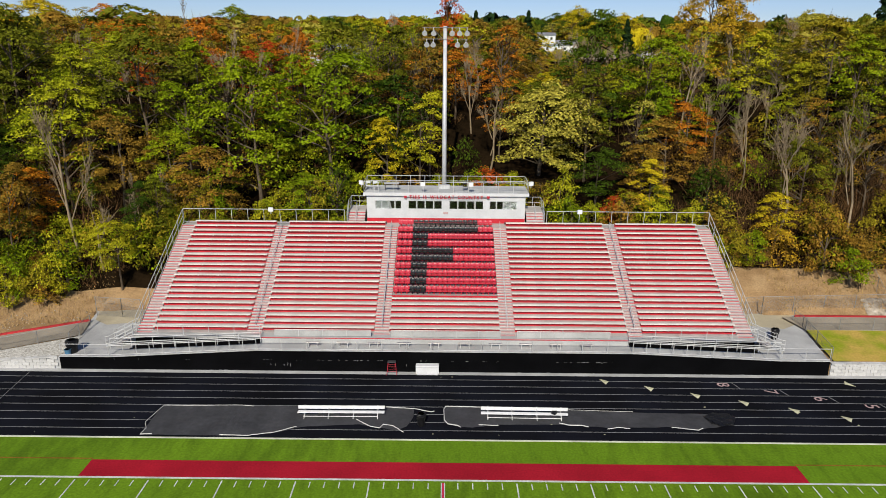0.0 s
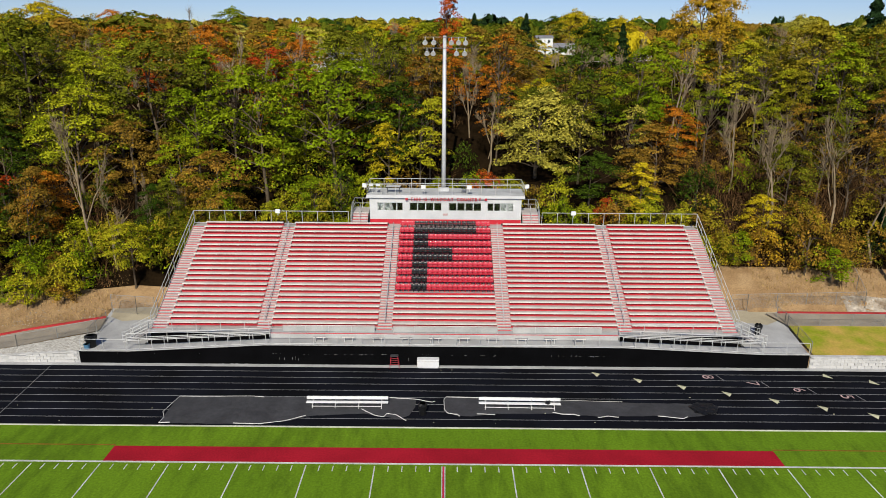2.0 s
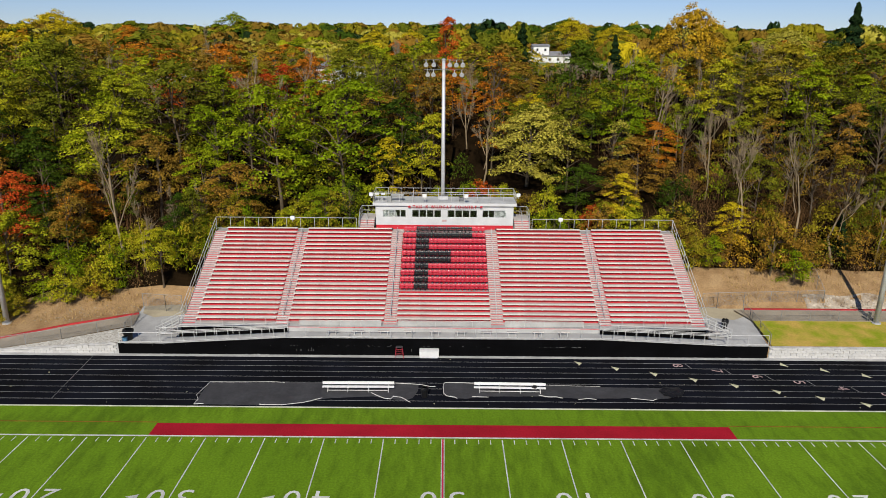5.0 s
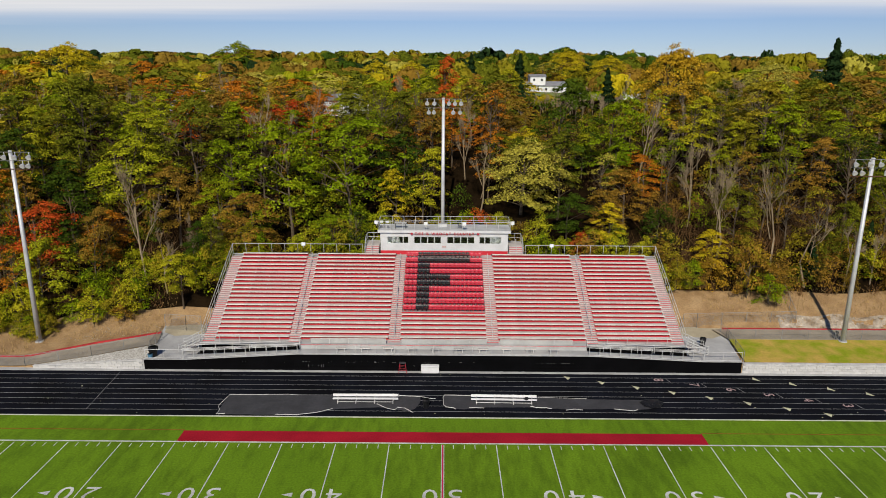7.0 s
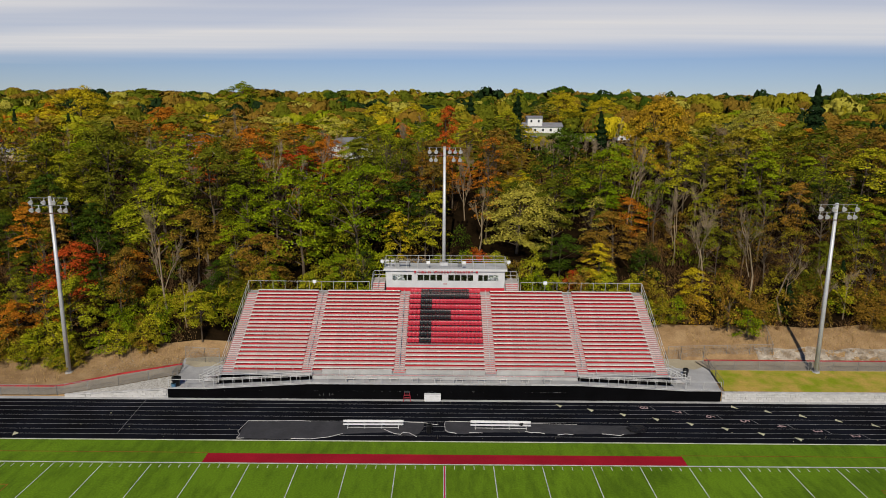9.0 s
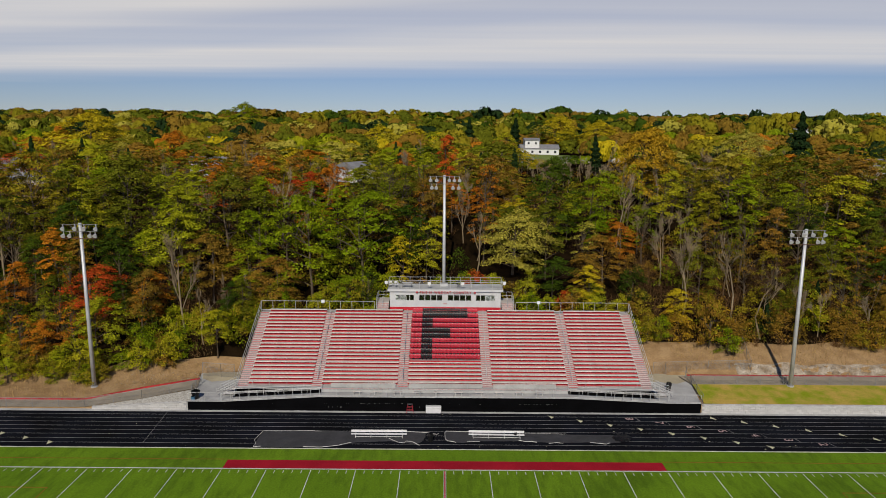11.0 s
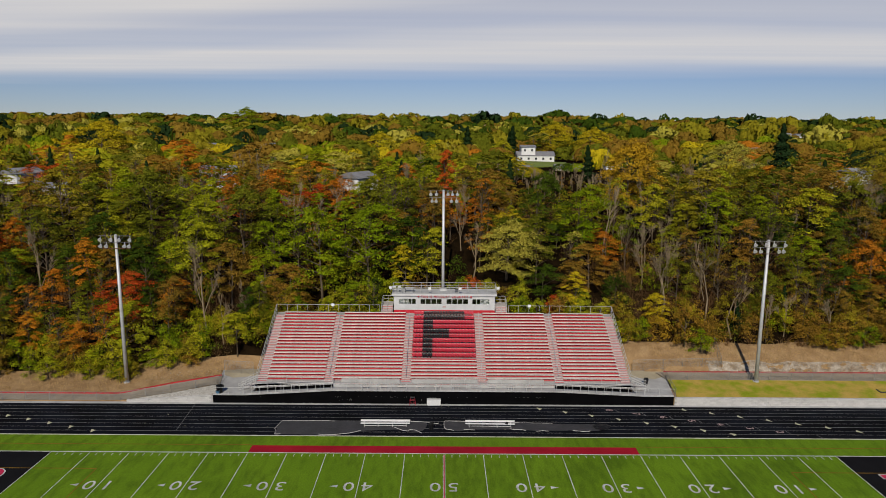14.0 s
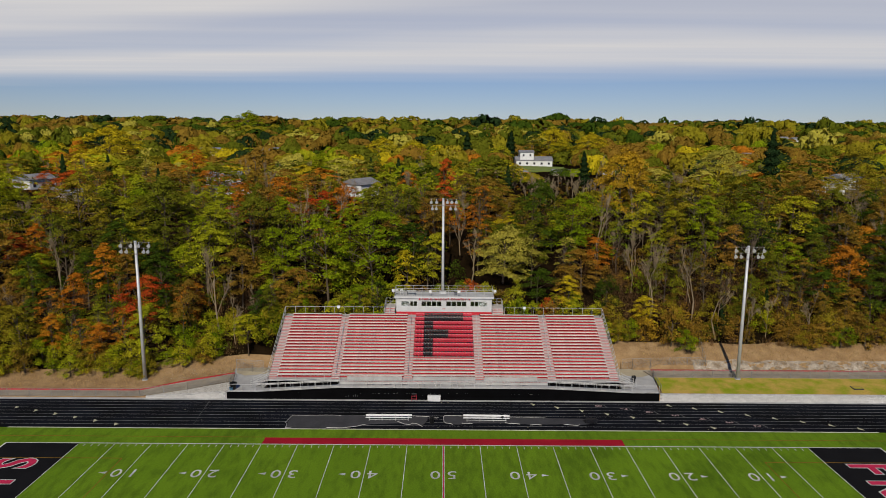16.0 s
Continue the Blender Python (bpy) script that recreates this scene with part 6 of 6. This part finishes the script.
class Wood:
    """Gathers many trees into one mesh whose crowns keep their own hues."""

    def __init__(self):
        self.v, self.m, self.g, self.pale = [], [], Geo(), Geo()

    def tree(self, kind, i, x, y, size, hue, rnd, high=1.0):
        crown, trunk = SHAPES[(kind, i)]
        a = rnd.uniform(0, 6.283)
        rot = np.array([[math.cos(a), -math.sin(a), 0], [math.sin(a), math.cos(a), 0], [0, 0, 1]])
        scale = np.array([size * rnd.uniform(0.9, 1.1), size * rnd.uniform(0.9, 1.1), size * high])
        at = np.array([x, y, land(x, y) - 0.1])
        if crown:
            co = np.empty(len(crown.vertices) * 3, np.float32)
            crown.vertices.foreach_get("co", co)
            self.v.append((co.reshape(-1, 3) * scale) @ rot.T + at)
            self.m.append(np.full(len(co) // 9, ALL_HUES.index(hue)))
        if trunk and kind not in ("shrub", "bush"):
            faces = [tuple(p.vertices) for p in trunk.polygons if p.material_index == 0]
            last = max(max(f) for f in faces) + 1
            co = np.array([v.co for v in trunk.vertices[:last]])
            (self.pale if kind == "bare" else self.g).add(((co * scale) @ rot.T + at).tolist(), faces)

    def crown(self, v, hue):
        self.v.append(v)
        self.m.append(np.full(len(v) // 3, ALL_HUES.index(hue)))

    def make(self, name, label, bark, leaves=None):
        leaves = leaves or FAR_LEAF
        ob = part(name, tri_mesh(name, np.concatenate(self.v), leaves[ALL_HUES[0]]), None)
        for h in ALL_HUES[1:]:
            ob.data.materials.append(leaves[h])
        ob.data.polygons.foreach_set("material_index", np.concatenate(self.m).astype(np.int32))
        tagged(ob, label, "woods", kind="stuff")
        if self.pale.v:
            tagged(part(name + "_bare_trees", self.pale, M["pale_bark"]), "pale leafless trees among the " + label, "bare trees", kind="stuff")
        if self.g.v:
            tagged(part(name + "_trunks", self.g, bark), "grey trunks and limbs of the " + label, "tree trunks", kind="stuff")


def pick(x, y, rnd):
    u = rnd.random()
    bare_share = 0.17 if x > 18 and y < 50 else 0.14 if x > 18 else 0.04
    if x > 55:
        bare_share = 0.12
    if y > 48:
        bare_share += 0.05
    if 27 < x < 50 and y < 47 and u < 0.80:
        return ("bare", rnd.randrange(5)) if u < 0.28 else ("thin", rnd.randrange(4))
    if u < bare_share:
        return "bare", rnd.randrange(5)
    if u < bare_share + 0.14:
        return "thin", rnd.randrange(4)
    if u < bare_share + 0.42:
        return "tall", rnd.randrange(4)
    return "full", rnd.randrange(6)


def shade_pocket(x, y):
    """Tree-free gaps added so that the darkened floor shows as pockets of shade."""
    return y < 72 and noise.noise((x * 0.13, y * 0.17, 5.0)) > 0.33


def open_ground(x, y):
    # the patch before the pale tree is kept bare for the camera's view
    return y > 33 and shade_pocket(x, y) or -29 < x < 29.5 and y < 33.5 or -31.8 < x < -27 and y < 28.5 or abs(x) < 11 and y < 37 or 4.5 < x < 16.5 and y < 42 or x > 27 and y < 30.0 or x < -27 and y < (26.4 if x > -45 else 23.2)


# the slope: the nearest trees one by one, those above them in one mesh
slope = Wood()
count = 0
for tries in range(20000):
    y = 23.2 + 54 * rnd.random() ** 1.1
    x = rnd.uniform(-55 - y * 0.72, 55 + y * 0.72)
    if open_ground(x, y):
        continue
    kind, i = pick(x, y, rnd)
    size = rnd.choice((0.75, 0.9, 1.05, 1.2, 1.4)) * rnd.uniform(0.94, 1.06) if kind == "full" else rnd.uniform(0.72, 1.12)
    if y < 34:
        size *= 0.78
        if abs(x) < 33.5:
            size = min(size, 0.58)
    if y > 58:
        size *= rnd.choice((0.66, 0.72, 0.78, 0.84, 1.1))
    # shorter trees here open the camera's view of the white house
    if y > 50 and 11 < x < 22:
        size *= 0.55
    size = min(size, (30.3 - land(x, y)) / 12.8)
    if abs(x - 0.137 * (y + 38)) < 4.5:           # trees shortened along the camera's line of sight to the white house
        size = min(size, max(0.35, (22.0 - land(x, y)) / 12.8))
    gap = (5.4 if kind == "full" else 4.1) * size
    if y > 60 and on_sightline(x, y) and rnd.random() < 0.93:
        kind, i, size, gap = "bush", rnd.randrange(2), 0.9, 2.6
    if not free(x, y, gap):
        continue
    hue = hue_at(x, y, rnd)
    taken.append((x, y, gap))
    if kind != "bush" and count < 255 and y < 56 and abs(x) < 82:
        tree(kind, i, x, y, size, hue, rnd)
        count += 1
    else:
        if kind in ("full", "tall") and y > 52:
            kind, i = "upper", rnd.randrange(5)
        slope.tree(kind, i, x, y, size, hue, rnd)
slope.make("upper_slope_woods", "autumn trees on the upper hillside", M["bark"], LEAF)
# shrubs along the foot of the woods, and undergrowth between the trees
for i in range(200):
    x = rnd.uniform(-92, 84)
    if abs(x) < 27.5:
        y = rnd.uniform(32.5, 36) if abs(x) > 10.5 else rnd.uniform(37, 39)
    elif x < 0:
        y = rnd.uniform(23.8, 27.4) if x > -45 else rnd.uniform(20.6, 25.5)
    else:
        y = rnd.uniform(28.2, 31.0)
    if x > 28 and rnd.random() < 0.55 or 31 < x < 37.5 or -36 < x < -27 and y < 28 or 42 < x < 50:
        continue
    tree("shrub", rnd.randrange(3), x, y, rnd.uniform(0.6, 1.35), rnd.choice(("brown", "olive", "brown", "green")) if x > 28 else rnd.choice(("olive", "green", "yellow_green", "brown", "olive", "yellow_green")), rnd, rnd.uniform(0.8, 1.7))
for i in range(9):
    tree("shrub", rnd.randrange(3), rnd.uniform(-33.0, -28.2), rnd.uniform(29.6, 33.5), rnd.uniform(0.8, 1.2), rnd.choice(("green", "olive", "dark_green")), rnd, rnd.uniform(0.9, 1.5))
under = Wood()
for i in range(210):
    y = rnd.uniform(28.5, 54)
    x = rnd.uniform(-50 - y * 0.7, 50 + y * 0.7)
    if open_ground(x, y):
        continue
    under.tree("bush", rnd.randrange(2), x, y, rnd.uniform(0.7, 1.4), rnd.choice(("brown", "brown", "brown", "olive", "yellow_green", "brown", "green") if x > 27 else ("olive", "green", "yellow_green", "brown", "olive", "brown", "dark_green")), rnd, rnd.uniform(0.9, 1.6))
for i in range(150):                              # leafy cover along the foot of the woods
    if i < 100:
        x, y = rnd.uniform(-92, -28.5), rnd.uniform(25.5, 33.0)
        if x > -37 and y < 28.6 or x < -45 and rnd.random() < 0.3:
            continue
        hue = rnd.choice("green yellow_green olive green moss yellow_green brown".split())
    else:
        x, y = rnd.uniform(27, 86), rnd.uniform(29.5, 35.0)
        hue = rnd.choice("brown olive moss green brown amber yellow_green".split())
    under.tree("bush", rnd.randrange(2), x, y, rnd.uniform(0.7, 1.3), hue, rnd, rnd.uniform(0.8, 1.5))
under.make("undergrowth", "mixed leafy undergrowth between the hillside trees", M["bark"], LEAF)
# leafless brush at the foot of the woods and between the trees
brush_rng = np.random.default_rng(61)
stems = []
for i in range(640):
    u = brush_rng.random()
    if u < 0.42:
        x, y = brush_rng.uniform(28, 90), brush_rng.uniform(28.6, 47)
    elif u < 0.62:
        x, y = brush_rng.uniform(-88, -28), brush_rng.uniform(24.5, 40)
    else:
        y = brush_rng.uniform(36, 72)
        x = brush_rng.uniform(-50 - y * 0.6, 50 + y * 0.6)
    if open_ground(x, y) and not (x > 28 and y > 28.5):
        continue
    k = 90
    size = brush_rng.uniform(0.8, 2.6) * (0.7 if y < 31 else 1.15)
    foot = np.array([x, y, land(x, y) - 0.05]) + brush_rng.normal(0, 0.28 * size, (k, 3)) * np.array([1, 1, 0])
    way = brush_rng.normal(0, 0.42, (k, 3)) + np.array([0, 0, 1.0])
    lift = brush_rng.uniform(0, 0.75, (k, 1)) * size
    foot = foot + way * lift
    tip = foot + (way + brush_rng.normal(0, 0.3, (k, 3))) * size * brush_rng.uniform(0.35, 0.9, (k, 1))
    side = brush_rng.normal(0, 0.013, (k, 3))
    stems.append(np.stack([foot - side, foot + side, tip], 1).reshape(-1, 3))
tagged(part("leafless_brush", tri_mesh("leafless_brush", np.concatenate(stems), M["twig"]), None), "thin tan leafless brush between the hillside trees", "brush", kind="stuff")
# the plateau behind the slope
plateau = Wood()
for tries in range(5200):
    y = rnd.uniform(74, 172)
    x = rnd.uniform(-70 - y * 0.62, 70 + y * 0.62)
    gap = 3.2 if on_sightline(x, y) else 6.6 if y < 105 else 8.6
    if not free(x, y, gap) or cleared(x, y, 1.0):
        continue
    u = rnd.random()
    if u < 0.10:
        kind, i, s = "bare", rnd.randrange(5), rnd.uniform(0.6, 0.8)
    elif u < 0.18:
        kind, i, s = "conifer", rnd.randrange(2), rnd.uniform(0.7, 0.95)
    elif u < 0.28:
        kind, i, s = "thin", rnd.randrange(4), rnd.uniform(0.65, 0.9)
    else:
        kind, i, s = "far", rnd.randrange(4), rnd.choice((0.6, 0.75, 0.9, 1.1, 1.35)) * rnd.uniform(0.9, 1.1)
    if on_sightline(x, y):
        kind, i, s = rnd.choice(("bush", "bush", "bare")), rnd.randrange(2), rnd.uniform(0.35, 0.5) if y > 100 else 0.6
    plateau.tree(kind, i, x, y, s, "needles" if kind == "conifer" else hue_at(x, y, rnd), rnd, 0.74 if kind == "far" else 1.0)
    taken.append((x, y, gap))
plateau.make("plateau_woods", "autumn trees on the plateau above the hillside", M["bark"])


def woods(name, y0, y1, gap, kind, seed, label, hues, high=(6.0, 12.0)):
    """Far woods: many uneven crowns in one mesh."""
    rnd = random.Random(seed)
    w = Wood()
    y = y0
    while y < y1:
        half = 66 + y * 0.69
        x = -half
        while x < half:
            px, py = x + rnd.uniform(-0.5, 0.5) * gap, y + rnd.uniform(-0.5, 0.5) * gap
            x += gap
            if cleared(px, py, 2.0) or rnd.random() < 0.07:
                continue
            r, h = gap * rnd.choice((0.34, 0.42, 0.52, 0.62)) * rnd.uniform(0.9, 1.15), rnd.uniform(*high) * (1.3 if rnd.random() < 0.1 else 1.0)
            if on_sightline(px, py):
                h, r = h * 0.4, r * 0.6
            w.tree(kind, rnd.randrange(6), px, py, r, rnd.choice(hues), rnd, h / r)
        y += gap * 0.9
        gap *= 1.012
    w.make(name, label, M["bark"])


MIXED = ["green", "dark_green", "moss", "moss", "moss", "yellow_green", "olive", "olive", "olive", "brown", "brown", "brown", "pale", "needles", "moss", "yellow", "orange"]
woods("far_woods", 172, 330, 14.0, "dome", 31, "mixed autumn woods on the plateau", MIXED, (5.0, 11.0))
woods("distant_woods", 335, 760, 20.0, "low_dome", 32, "distant autumn woods on low hills", ["dark_green", "moss", "moss", "moss", "needles", "olive", "brown", "brown", "olive", "brown", "pale"], (7.0, 15.0))
woods("horizon_woods", 780, 1750, 40.0, "ridge_dome", 33, "dark wooded ridge on the horizon", ["dark_green", "olive", "brown", "moss", "moss", "needles", "brown"], (10.0, 22.0))

# dry grass and stones on the banks
rng = np.random.default_rng(50)
tufts = Geo()
pts = []
for i in range(26000):
    x = rng.uniform(-80, 85)
    if x < -32.8:
        y = rng.uniform(17.2 if x < -46 else 19.5 + (x + 46) * 0.16, 28.0)
    elif x > 32:
        y = rng.uniform(24.0, 30.0)
    else:
        continue
    z = land(x, y)
    h, a = 0.08 + 0.42 * rng.random() ** 2.2, rng.uniform(0, 6.28)
    dx, dy = 0.035 * math.cos(a), 0.035 * math.sin(a)
    lx, ly = rng.normal(0, 0.12, 2)
    tufts.add([(x - dx, y - dy, z - 0.02), (x + dx, y + dy, z - 0.02), (x + lx, y + ly, z + h)], [(0, 1, 2)])
tagged(part("dry_grass", tufts, M["straw"]), "dry straw-coloured grass on the dirt banks", "grass", kind="stuff")
stones = Geo()
for i in range(520):
    if i < 380:
        x = rng.uniform(42, 90); y = 23.65 + abs(rng.normal(0, 0.55))
    else:
        x = rng.uniform(-44, -33); y = rng.uniform(20.2, 23.5)
    z = land(x, y)
    s = rng.uniform(0.06, 0.32) if i < 380 else rng.uniform(0.04, 0.12)
    c = Vector((x, y, z + s * 0.2))
    k = 5
    ring = [c + Vector((s * rng.uniform(0.7, 1.2) * math.cos(6.283 * j / k), s * rng.uniform(0.6, 1.0) * math.sin(6.283 * j / k), rng.uniform(-0.1, 0.2) * s)) for j in range(k)]
    stones.add(ring + [c + Vector((0, 0, s * 0.7))], [(j, (j + 1) % k, k) for j in range(k)])
tagged(part("bank_stones", stones, M["rock"]), "pale broken stones along the foot of the bank", "stones", kind="stuff")

# ---- block retaining walls, piece by piece ----
def block_wall(name, x0, x1, y, top, label, most):
    w = thing(name, label, "wall", (x0, y, 0), kind="structure")
    g0 = Geo()
    n = 24
    for i in range(n):
        a, b = x0 + (x1 - x0) * i / n, x0 + (x1 - x0) * (i + 1) / n
        h = min(top(a), top(b)) - 0.03
        g0.box(a - x0, b - x0, 0.06, 0.3, -0.05, max(0.02, h))
    part("core", g0, M["concrete"], w)
    meshes = []
    rnd = random.Random(3)
    for k in range(4):
        meshes.append(Geo().add([(0, 0.08, 0), (0.594, 0.08, 0), (0.594, 0.08, 0.270), (0, 0.08, 0.270),
                                 (0.012, rnd.uniform(-0.02, 0.02), 0.008), (0.582, rnd.uniform(-0.02, 0.02), 0.008), (0.582, rnd.uniform(-0.02, 0.03), 0.262), (0.012, rnd.uniform(-0.02, 0.03), 0.262)],
                                [(4, 5, 6, 7), (0, 1, 5, 4), (1, 2, 6, 5), (2, 3, 7, 6), (3, 0, 4, 7)]).mesh("block", M["block"]))
    rest, made_n = Geo(), 0
    row, z = 0, 0.03
    while z < 1.2:
        x = x0 + (0.3 if row % 2 else 0.0)
        while x < x1 - 0.5:
            if top(x + 0.3) > z + 0.2:
                if made_n < most and abs(x) < 62:
                    part("block", meshes[rnd.randrange(4)], None, w, at=(x - x0, -0.02, z))
                    made_n += 1
                else:
                    rest.box(x - x0, x - x0 + 0.57, rnd.uniform(-0.03, 0.01), 0.07, z, z + 0.255)
            x += 0.6
        row, z = row + 1, z + 0.275
    cap = Geo()
    for i in range(int((x1 - x0) / 0.6)):
        x = x0 + 0.6 * i
        zt = top(x + 0.3)
        cap.box(x - x0, x - x0 + 0.585, -0.06, 0.34, zt - 0.06, zt + 0.03)
    tagged(part("cap_blocks", cap, M["block"], w), kind="stuff")
    if rest.v:
        tagged(part("far_blocks", rest, M["block"], w), kind="stuff")


block_wall("block_wall_east", 31.75, 120, 14.46, lambda x: 1.10, "pale concrete block retaining wall below the lawn", 280)
block_wall("block_wall_west", -43.6, -31.75, 14.46, lambda x: 0.30 + 0.80 * (x + 43.6) / 11.85, "pale concrete block wall below the gravel bank", 280)
